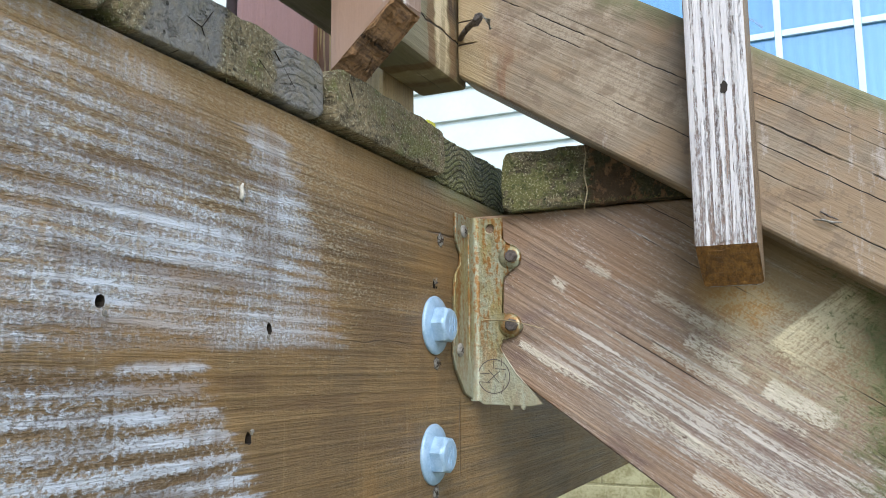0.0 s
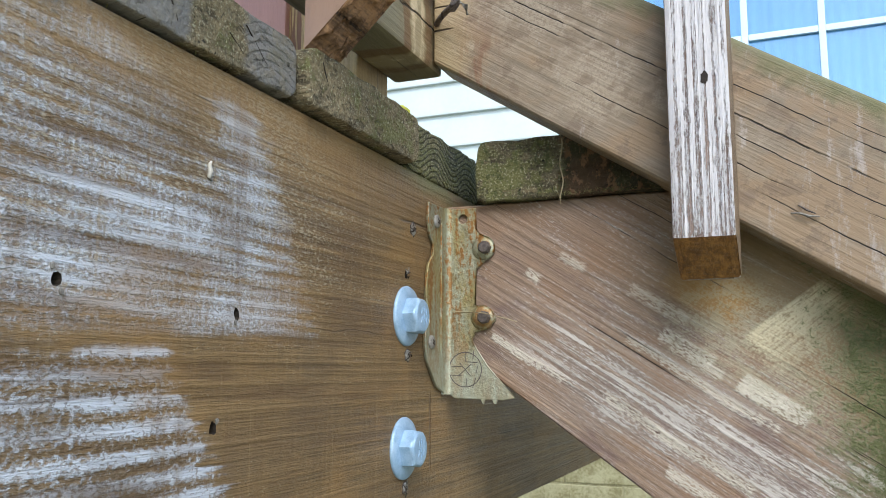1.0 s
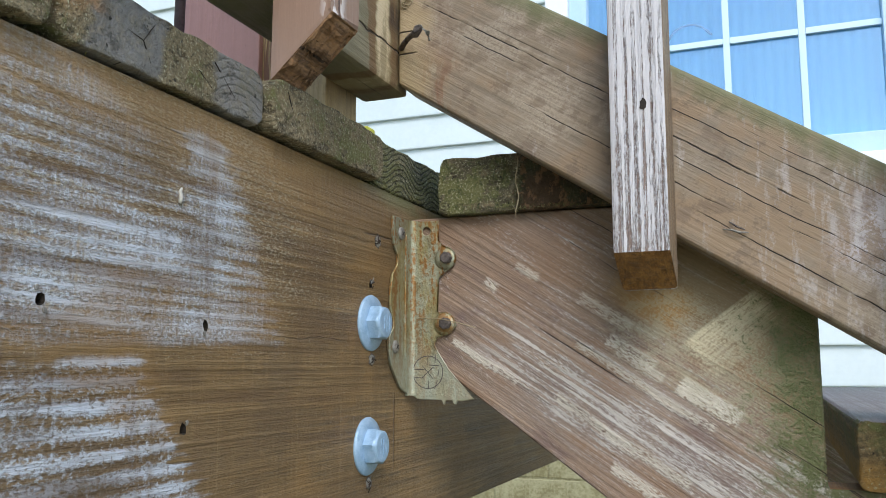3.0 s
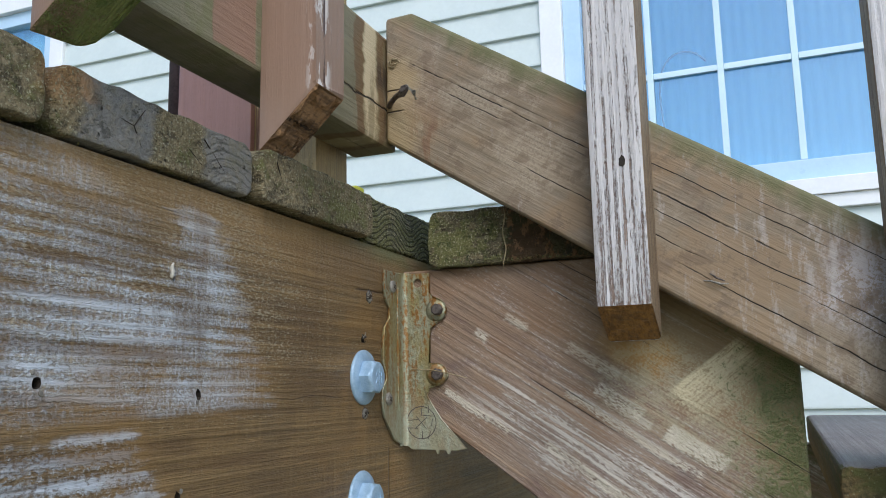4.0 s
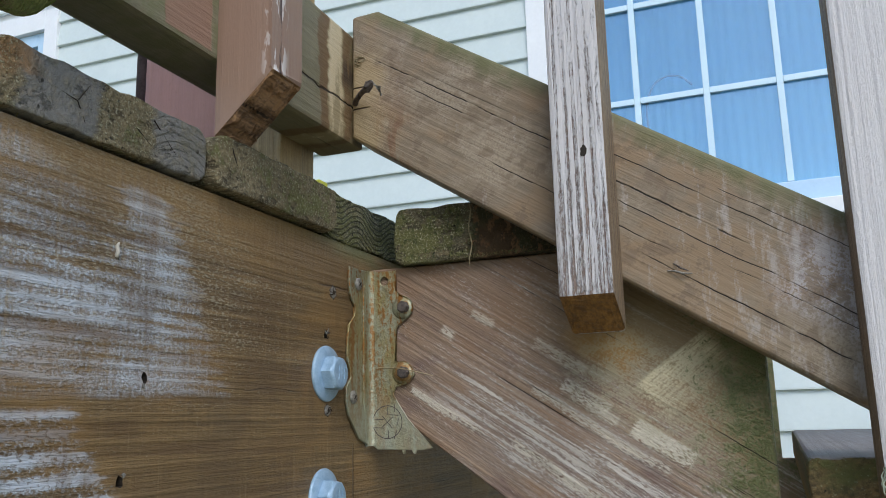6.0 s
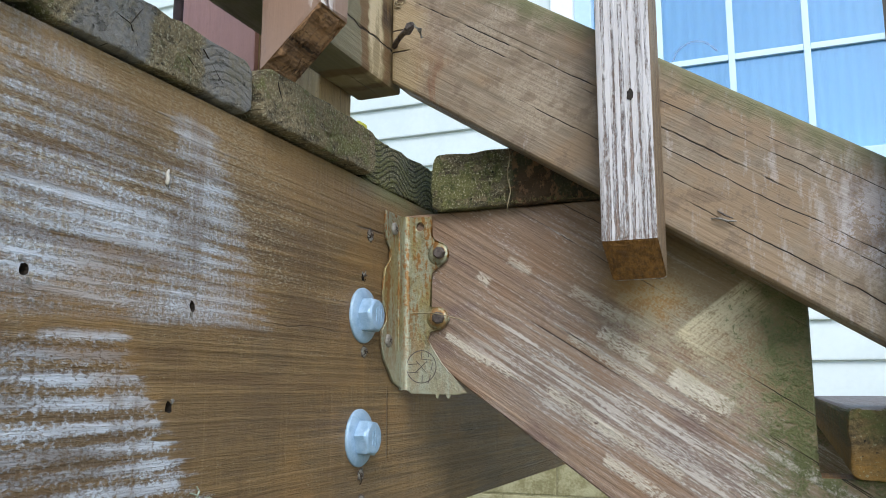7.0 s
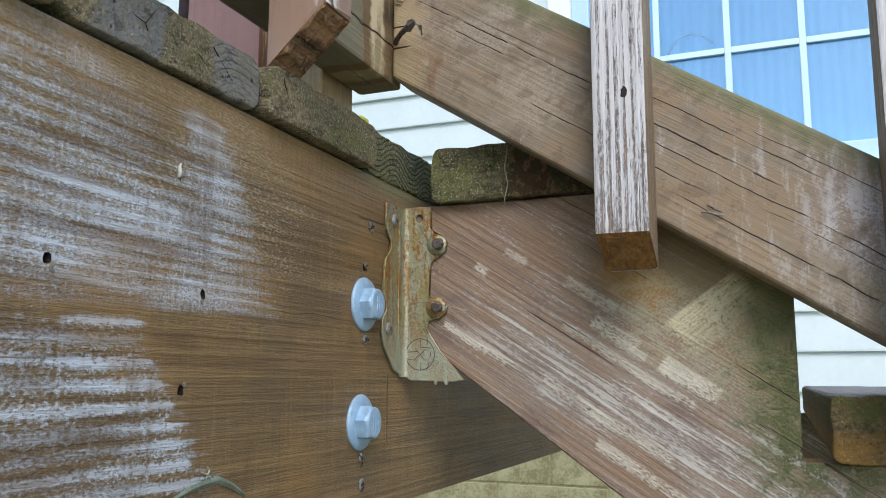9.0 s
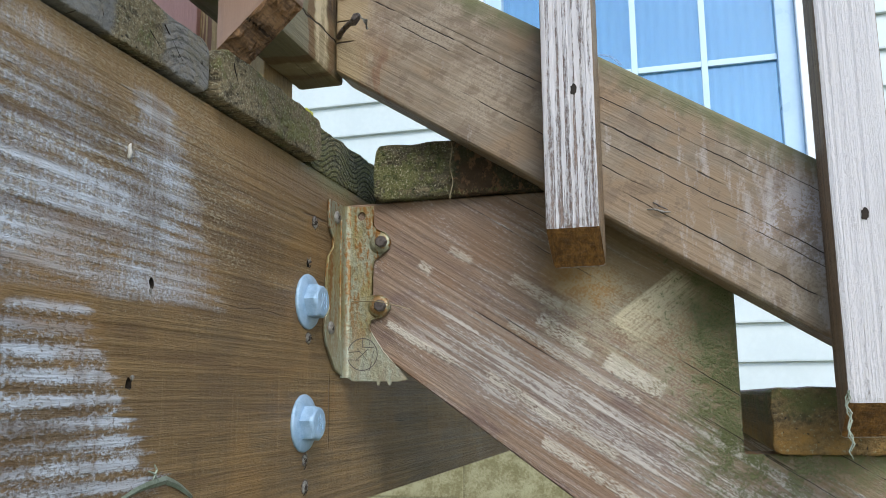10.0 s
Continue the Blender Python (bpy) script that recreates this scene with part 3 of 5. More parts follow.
def strip_paint(k, more=0.0):
    """White paint that survives between the weathered grooves of a baluster."""
    x, y, z = k.split()
    n = k.math("MULTIPLY", k.math("SUBTRACT", k.noise(k.mapping((20, 20, 4)), 1, 3), 0.5), 0.0018)
    xs = k.math("ADD", k.math("ADD", x, k.math("MULTIPLY", y, 0.7)), n)
    wave = k.math("SINE", k.math("MULTIPLY", xs, 1180.0))
    lines = k.noise(k.mapping((880, 880, 8)), 1, 4, 0.65)
    f = k.noise(k.mapping((900, 900, 260)), 1, 3, 0.7)
    rub = k.noise(k.mapping((200, 200, 22)), 1, 4, 0.6)
    s = k.math("ADD", k.math("ADD", k.math("MULTIPLY", wave, 0.062), k.math("MULTIPLY", lines, 0.65)), k.math("ADD", k.math("MULTIPLY", f, 0.5), k.math("MULTIPLY", rub, 0.5)))
    s = k.math("ADD", s, k.step(z, -0.06, 0.10, -0.05, 0.07))
    m = k.step(s, 0.715 - more, 0.90 - more)
    grey = k.math("MULTIPLY", k.step(rub, 0.35, 0.6), 0.4)
    return [(grey, (0.34, 0.28, 0.26), 0.0), (k.math("MULTIPLY", m, 0.88), (0.66, 0.655, 0.67), 0.7)]


GX, GY, GZ = (0, 0, 0), (0, 0, 90), (0, 90, 0)
M_RIM = wood("weathered_rim_timber", GY, (0.100, 0.063, 0.029), (0.295, 0.197, 0.092), (0.200, 0.126, 0.055), 0.46, 0.70, rim_paint, rim_damp_and_light, sawn=0.13, relief=0.9)
M_STR = wood("weathered_stringer_timber", (0, -SLOPE, 0), (0.125, 0.082, 0.058), (0.355, 0.255, 0.178), (0.220, 0.145, 0.096), 0.55, 0.66, stringer_paint, stringer_moss, relief=0.7)
M_RAIL = wood("weathered_rail_timber", (0, -SLOPE, 0), (0.140, 0.108, 0.074), (0.335, 0.268, 0.190), (0.230, 0.174, 0.116), 0.6, 0.70, rail_wear, relief=0.45)
M_STRIP = wood("worn_white_baluster", GZ, (0.130, 0.088, 0.070), (0.320, 0.235, 0.188), (0.245, 0.172, 0.136), 0.6, 0.70, lambda k: strip_paint(k, 0.06))
M_STRIP_FULL = wood("greyed_white_baluster", GZ, (0.20, 0.16, 0.14), (0.36, 0.31, 0.29), (0.30, 0.25, 0.22), 0.6, 0.70, lambda k: strip_paint(k, 0.22))
M_SIDE = wood("bare_baluster_side", GZ, (0.135, 0.092, 0.056), (0.340, 0.255, 0.168), (0.245, 0.170, 0.105), 0.6, 0.68)
M_DECK = wood("mossy_deck_timber", GX, (0.105, 0.086, 0.047), (0.330, 0.268, 0.160), (0.225, 0.185, 0.098), 0.75, 0.68, None, deck_moss, rings="y")
M_DECK_GREEN = wood("green_deck_timber", GX, (0.07, 0.075, 0.035), (0.30, 0.28, 0.15), (0.19, 0.19, 0.09), 0.75, 0.68, None, wavy_end)
M_TREAD = wood("mossy_tread_timber", GY, (0.070, 0.065, 0.038), (0.210, 0.175, 0.110), (0.140, 0.120, 0.065), 0.7, 0.68, None, tread_moss, rings="x")
M_TREAD_LOW = wood("dark_tread_timber", GY, (0.075, 0.058, 0.030), (0.290, 0.205, 0.095), (0.215, 0.130, 0.045), 0.65, 0.68, None, low_tread, rings="x")
M_TOP = wood("grey_tread_timber", GY, (0.200, 0.170, 0.160), (0.360, 0.320, 0.300), (0.280, 0.240, 0.225), 0.6, 0.68)
M_OLD = wood("stained_deck_rail_timber", GY, (0.155, 0.140, 0.085), (0.310, 0.275, 0.185), (0.225, 0.205, 0.125), 0.6, 0.66, deck_rail_layers, relief=0.5)
M_POST = wood("bare_post_timber", GZ, (0.320, 0.220, 0.105), (0.560, 0.410, 0.210), (0.430, 0.310, 0.155), 0.6, 0.68, post_runs)
M_BROWN = wood("brown_painted_timber", GZ, (0.250, 0.162, 0.118), (0.300, 0.200, 0.150), (0.275, 0.180, 0.134), 0.42, 0.90, brown_chips, relief=0.22)
M_RED = wood("red_brown_painted_timber", GZ, (0.38, 0.195, 0.155), (0.49, 0.275, 0.235), (0.43, 0.235, 0.195), 0.42, 0.80, relief=0.4)
M_CUT = wood("orange_cut_end_grain", GY, (0.120, 0.055, 0.014), (0.400, 0.205, 0.058), (0.235, 0.110, 0.030), 0.6, 0.72)
M_RUST_END = wood("split_red_end_grain", (0, 45, 90), (0.090, 0.050, 0.026), (0.350, 0.200, 0.100), (0.235, 0.128, 0.062), 0.8, 0.60, across=0.45, relief=1.5)


M_MOSS_END = wood("mossy_end_grain", (0, 45, 90), (0.20, 0.135, 0.07), (0.36, 0.26, 0.15), (0.28, 0.19, 0.10), 0.85, 0.75, None, moss_cover)


def plain(name, a, b, scale, rough, metal=0.0, bump=0.0, spec=0.5):
    k = Mat(name, rough, metal, spec)
    n = k.noise(k.mapping((scale, scale, scale)), 1, 5, 0.6)
    f = k.noise(k.mapping((scale * 9, scale * 9, scale * 9)), 1, 3, 0.6)
    s = k.math("ADD", k.math("MULTIPLY", n, 0.65), k.math("MULTIPLY", f, 0.35))
    if bump:
        k.bump(s, bump, 0.7)
    return k.done(k.mix(k.step(s, 0.38, 0.62), a, b), k.step(n, 0.3, 0.7, max(rough - 0.1, 0.02), rough + 0.1))


M_ZINC = plain("pale_zinc", (0.235, 0.375, 0.52), (0.335, 0.485, 0.64), 160, 0.40, 0.15, 0.0003)
# Near-black for rotten fibres; it also paints shade inside holes, slots and cracks.
M_ROT_SHADE = plain("rot_and_recess_shade", (0.012, 0.009, 0.006), (0.04, 0.028, 0.018), 150, 0.9)
M_NAIL = plain("rusty_nail_steel", (0.055, 0.046, 0.043), (0.155, 0.130, 0.118), 500, 0.6, 0.4)
M_OLDZINC = plain("dull_grey_nail", (0.16, 0.15, 0.13), (0.30, 0.29, 0.26), 500, 0.6, 0.3)
M_SIDING = plain("white_vinyl_siding", (0.56, 0.635, 0.63), (0.60, 0.675, 0.67), 6, 0.45, 0.0, 0.0004)
M_TRIM = plain("white_trim", (0.78, 0.80, 0.82), (0.82, 0.84, 0.86), 8, 0.4)
M_SASH = plain("window_sash", (0.44, 0.62, 0.80), (0.48, 0.66, 0.84), 8, 0.35)
M_GRID = plain("pale_blue_grille", (0.56, 0.74, 0.86), (0.60, 0.78, 0.90), 8, 0.4)
# Bright blue puts the sky's reflection into the curtain's own colour.
M_CURTAIN = plain("curtain_with_sky_blue", (0.33, 0.77, 1.0), (0.38, 0.81, 1.0), 5, 0.8)
M_BLOCK = plain("algae_stained_block", (0.19, 0.17, 0.075), (0.36, 0.34, 0.20), 14, 0.85, 0.0, 0.004)
M_MORTAR = plain("mortar", (0.17, 0.155, 0.075), (0.31, 0.29, 0.17), 30, 0.9)
M_PIPE = plain("dark_purple_brown_pipe", (0.08, 0.058, 0.062), (0.14, 0.10, 0.11), 60, 0.4)
M_LEAF = plain("dry_green_blade", (0.22, 0.27, 0.20), (0.36, 0.41, 0.33), 120, 0.6)
M_THREAD = plain("dry_root", (0.20, 0.16, 0.09), (0.34, 0.28, 0.17), 200, 0.8)
M_MOSS = plain("bright_moss", (0.10, 0.15, 0.025), (0.20, 0.26, 0.06), 350, 0.9, 0.0, 0.001)
M_GROUND = plain("dry_lawn_soil", (0.16, 0.15, 0.08), (0.34, 0.31, 0.20), 5, 0.95, 0.0, 0.02)
M_REFLECTED_ARCH = plain("grey_brown_reflected_arch", (0.05, 0.08, 0.11), (0.09, 0.13, 0.17), 80, 0.5)
M_DAB = plain("cream_paint", (0.42, 0.40, 0.35), (0.54, 0.52, 0.46), 300, 0.6)
M_YELLOW = plain("yellow_leaf", (0.50, 0.52, 0.05), (0.62, 0.60, 0.10), 80, 0.6)

k = Mat("stained_zinc_plate", 0.42, 0.55)
px, py, pz = k.split()
n1 = k.noise(k.mapping((70, 70, 22)), 1, 5, 0.65)
n2 = k.noise(k.mapping((330, 330, 330)), 1, 4, 0.7)
drip = k.noise(k.mapping((230, 230, 26)), 1, 4, 0.6)
col = k.mix(k.step(n1, 0.42, 0.58), (0.325, 0.335, 0.245), (0.300, 0.255, 0.120))
col = k.mix(k.step(n2, 0.52, 0.66, 0.0, 0.7), col, (0.25, 0.21, 0.12))
grime = k.noise(k.mapping((110, 110, 70), shift=(3, 3, 1)), 1, 5, 0.7)
col = k.mix(k.step(grime, 0.56, 0.66, 0.0, 0.75), col, (0.15, 0.12, 0.055))
col = k.mix(k.step(grime, 0.42, 0.34, 0.0, 0.6), col, (0.44, 0.45, 0.37))
rust = k.step(k.math("ADD", k.math("MULTIPLY", drip, 0.7), k.math("MULTIPLY", n2, 0.4)), 0.53, 0.62)
col = k.mix(k.math("MULTIPLY", rust, k.step(pz, -0.14, -0.05, 0.45, 0.95)), col, (0.27, 0.125, 0.030))
col = k.mix(k.math("MULTIPLY", k.step(pz, -0.135, -0.10, 1, 0), 0.5), col, (0.42, 0.44, 0.36))
k.bump(k.math("ADD", n2, k.math("MULTIPLY", grime, 1.5)), 0.0009, 0.8)
M_PLATE = k.done(col, k.step(n2, 0.3, 0.7, 0.35, 0.6))

g = Mat("window_glass", 0.03)
gl = g.t.nodes.new("ShaderNodeBsdfGlossy")
gl.inputs["Roughness"].default_value = 0.02
# Blue gloss colour deepens the mirrored sky.
gl.inputs["Color"].default_value = (0.58, 0.83, 1.0, 1.0)
tr = g.t.nodes.new("ShaderNodeBsdfTransparent")
mx = g.t.nodes.new("ShaderNodeMixShader")
lw = g.t.nodes.new("ShaderNodeLayerWeight")
gloss = g.math("ADD", g.math("MULTIPLY", g.math("POWER", lw.outputs["Facing"], 3.0), 0.3), 0.24)
for a, b in ((gloss, mx.inputs[0]), (tr.outputs[0], mx.inputs[1]), (gl.outputs[0], mx.inputs[2])):
    g.t.links.new(a, b)
g.t.links.new(mx.outputs[0], g.t.nodes["Material Output"].inputs["Surface"])
M_GLASS = g.m


# ---- mesh helpers ----
def link(name, bm, material, parent=None, label="", at=(0, 0, 0), smooth=False):
    me = bpy.data.meshes.new(name)
    bmesh.ops.recalc_face_normals(bm, faces=bm.faces)
    bm.to_mesh(me)
    bm.free()
    for mt in (material if isinstance(material, (list, tuple)) else [material]):
        me.materials.append(mt)
    if smooth:
        for p in me.polygons:
            p.use_smooth = True
    return place(name, me, parent, label, at)


def place(name, me, parent=None, label="", at=(0, 0, 0)):
    ob = new(name, me)
    ob.location = at
    if parent is not None:
        ob.parent = parent
        ob.matrix_parent_inverse = Matrix.Translation(-root_place(parent))
    if label:
        ob["label"] = label
    return ob


def root_place(ob):
    p = ob.location.copy()
    while ob.parent:
        ob = ob.parent
    return p


part = link


def thing(name, at, label, category, group="", kind=""):
    return tagged(new(name), label, category, group, kind) if at is None else moved(tagged(new(name), label, category, group, kind), at)


def moved(ob, at):
    ob.location = at
    return ob


def bevel(bm, r, seg=2):
    if r:
        edges = [e for e in bm.edges if len(e.link_faces) == 2 and e.calc_face_angle(0) > 0.4]
        bmesh.ops.bevel(bm, geom=edges, offset=r, segments=seg, profile=0.6, affect="EDGES", clamp_overlap=True)


def box(lo, hi, r=0.0, seg=2):
    bm = bmesh.new()
    lo, hi = Vector(lo), Vector(hi)
    bmesh.ops.create_cube(bm, size=1.0, matrix=Matrix.Translation((lo + hi) / 2) @ Matrix.Diagonal((*(hi - lo), 1)))
    bevel(bm, r, seg)
    return bm


AX = {"x": lambda u, v, w: (w, u, v), "y": lambda u, v, w: (u, w, v), "z": lambda u, v, w: (u, v, w)}


def prism(outline, axis, lo, hi, r=0.0, seg=2, holes=()):
    """A plate or beam: an outline with holes in the plane across axis, from lo to hi along it."""
    bm = bmesh.new()
    to = AX[axis]
    rings = []
    for ring in (outline, *holes):
        vs = [bm.verts.new(to(u, v, lo)) for u, v in ring]
        rings.append(vs)
        for a, b in zip(vs, vs[1:] + vs[:1]):
            bm.edges.new((a, b))
    if holes:
        bmesh.ops.triangle_fill(bm, use_beauty=True, edges=bm.edges[:])
    else:
        bm.faces.new(rings[0])
    got = bmesh.ops.extrude_face_region(bm, geom=bm.faces[:])
    d = Vector(to(0, 0, hi - lo))
    for v in got["geom"]:
        if isinstance(v, bmesh.types.BMVert):
            v.co += d
    bmesh.ops.recalc_face_normals(bm, faces=bm.faces)
    bevel(bm, r, seg)
    return bm


def ring(u, v, r, n=12, jag=0.0, squash=1.0, rng=random):
    return [(u + r * (1 + jag * rng.uniform(-1, 1)) * math.cos(2 * math.pi * i / n),
             v + r * squash * (1 + jag * rng.uniform(-1, 1)) * math.sin(2 * math.pi * i / n)) for i in range(n)]


def lathe(profile, axis, at, n=24):
    """A turned shape: (radius, height) pairs round an axis at a place."""
    bm = bmesh.new()
    loops = []
    to = AX[axis]
    for r, h in profile:
        loops.append([bm.verts.new(Vector(at) + Vector(to(r * math.cos(2 * math.pi * i / n), r * math.sin(2 * math.pi * i / n), h))) for i in range(n)])
    for a, b in zip(loops, loops[1:]):
        for i in range(n):
            bm.faces.new((a[i], a[(i + 1) % n], b[(i + 1) % n], b[i]))
    bm.faces.new(loops[0])
    bm.faces.new(loops[-1])
    return bm


def tube(points, r, n=6):
    """A thin thread along points."""
    bm = bmesh.new()
    loops = []
    for i, p in enumerate(points):
        d = (Vector(points[min(i + 1, len(points) - 1)]) - Vector(points[max(i - 1, 0)])).normalized()
        s = d.orthogonal().normalized()
        c = d.cross(s)
        rr = r * (1.0 if 0 < i < len(points) - 1 else 0.5)
        loops.append([bm.verts.new(Vector(p) + rr * (s * math.cos(2 * math.pi * j / n) + c * math.sin(2 * math.pi * j / n))) for j in range(n)])
    for a, b in zip(loops, loops[1:]):
        for i in range(n):
            bm.faces.new((a[i], a[(i + 1) % n], b[(i + 1) % n], b[i]))
    bm.faces.new(loops[0])
    bm.faces.new(loops[-1])
    return bm


def smooth_line(pts, m=8):
    """More points on a curve through the given ones."""
    out = []
    for i in range(len(pts) - 1):
        p0, p1, p2, p3 = (Vector(pts[min(max(i + d, 0), len(pts) - 1)]) for d in (-1, 0, 1, 2))
        for q in range(m):
            t = q / m
            out.append(tuple(0.5 * (2 * p1 + (p2 - p0) * t + (2 * p0 - 5 * p1 + 4 * p2 - p3) * t * t + (3 * p1 - p0 - 3 * p2 + p3) * t ** 3)))
    return out + [tuple(pts[-1])]


def rough_end_board(lo, hi, axis, sign, r, amp, seed, cup=0.0):
    """A plank whose end at hi (sign 1) or lo (sign -1) along axis is finely meshed, rounded and weathered."""
    lo, hi = Vector(lo), Vector(hi)
    i = "xyz".index(axis)
    j = 1 - i
    w, h = (hi[j] - lo[j]), (hi[2] - lo[2])
    bm = bmesh.new()
    rr = random.Random(seed)
    off = Vector((rr.uniform(0, 50), rr.uniform(0, 50), rr.uniform(0, 50)))
    end = hi[i] if sign > 0 else lo[i]
    far = lo[i] if sign > 0 else hi[i]

    def outline(inset):
        pts, k = [], 6
        for cx, cy, a0 in ((w - r, h - r, 0), (r, h - r, 90), (r, r, 180), (w - r, r, 270)):
            for q in range(k + 1):
                a = radians(a0 + 90 * q / k)
                pts.append(((cx + (r - inset) * math.cos(a)), (cy + (r - inset) * math.sin(a))))
        dense = []
        for (a, b), (c, d) in zip(pts, pts[1:] + pts[:1]):
            m = max(1, round(math.hypot(c - a, d - b) / 0.006))
            dense += [(a + (c - a) * q / m, b + (d - b) * q / m) for q in range(m)]
        return dense

    def put(u, v, depth):
        p = [0, 0, 0]
        p[j], p[2] = lo[j] + u, lo[2] + v - cup * (1 - (2 * u / w - 1) ** 2) * (v / h)
        p[i] = end - sign * depth
        q = Vector(p)
        f = max(0.0, 1 - depth / 0.04)
        d = noise.noise_vector((q + off) * 70) * amp * 0.5 + noise.noise_vector((q + off) * 260) * amp * 0.22
        q += d * (0.35 + 0.65 * f)
        return q

    base = outline(0.0)
    n = len(base)
    loops = []
    for depth in (abs(end - far), 0.35, 0.12, 0.05, 0.025, 0.012, 0.006, 0.0025):
        if depth <= abs(end - far):
            loops.append([bm.verts.new(put(u, v, depth)) for u, v in base])
    cu, cv = w / 2, h / 2
    for s, depth in ((0.985, 0.0006), (0.95, 0.0), (0.86, 0.0), (0.72, 0.0), (0.5, 0.0), (0.25, 0.0)):
        loops.append([bm.verts.new(put(cu + (u - cu) * (1 - (1 - s) * min(1.0, h / w * 2.2)), cv + (v - cv) * s, depth)) for u, v in base])
    for a, b in zip(loops, loops[1:]):
        for q in range(n):
            bm.faces.new((a[q], a[(q + 1) % n], b[(q + 1) % n], b[q]))
    bm.faces.new(loops[0])
    bm.faces.new(loops[-1])
    return bm


# ---- ground ----
GROUND = -0.96
bm = bmesh.new()
bmesh.ops.create_grid(bm, x_segments=40, y_segments=40, size=1.0)
for v in bm.verts:
    s = 6 + 394 * max(abs(v.co.x), abs(v.co.y)) ** 3
    v.co = Vector((v.co.x * s, v.co.y * s, GROUND + 0.02 * noise.noise(v.co * 9)))
tagged(link("ground", bm, M_GROUND), "rough lawn and soil round the deck", "ground", kind="structure")

# ---- house ----
HY = 2.38
house = thing("house", (0, HY, GROUND), "house wall with white lap siding over block foundation", "house")
CORE = HY + 0.02
X0, X1, TOP, FOUND = -6.0, 4.0, 3.6, -0.30
WINDOWS = [(-0.405, 0.700, 0.558, 1.86), (-4.35, -2.985, 0.560, 1.86)]


def spans(z0, z1):
    """Stretches of wall between the windows at this height."""
    x = X0
    for a, b, c, d in sorted(WINDOWS):
        if z1 > c - 0.10 and z0 < d + 0.10:
            yield x, a - 0.083
            x = b + 0.083
    yield x, X1


for z0, z1, inset in ((GROUND - 0.1, 0.445, 0), (1.96, TOP, 0)):
    part("wall", box((X0, CORE, z0), (X1, CORE + 0.16, z1)), M_TRIM, house)
for a, b in ((X0, -4.43), (-2.905, -0.485), (0.780, X1)):
    part("wall", box((a, CORE, 0.445), (b, CORE + 0.16, 1.96)), M_TRIM, house)
part("wall", box((X0, CORE + 0.16, GROUND - 0.1), (X0 + 0.16, CORE + 5, TOP)), M_TRIM, house)
part("wall", box((X1 - 0.16, CORE + 0.16, GROUND - 0.1), (X1, CORE + 5, TOP)), M_TRIM, house)
part("wall", box((X0, CORE + 5, GROUND - 0.1), (X1, CORE + 5.16, TOP)), M_TRIM, house)
part("roof", box((X0 - 0.1, CORE - 0.1, TOP), (X1 + 0.1, CORE + 5.2, TOP + 0.15), 0.01), M_TRIM, house)
LAP = 0.1293
for c in range(30):
    z0 = 1.2382 - LAP * 12 + LAP * c
    if z0 > TOP - LAP:
        break
    for a, b in spans(z0 + 0.01, z0 + LAP - 0.01):
        f = HY - 0.002
        part("siding_board", prism([(f - 0.010, z0), (f - 0.0105, z0 + 0.006), (f + 0.006, z0 + LAP + 0.004), (CORE + 0.001, z0 + LAP + 0.004), (CORE + 0.001, z0 + 0.008), (f + 0.004, z0 - 0.002)], "x", a, b), M_SIDING, house)

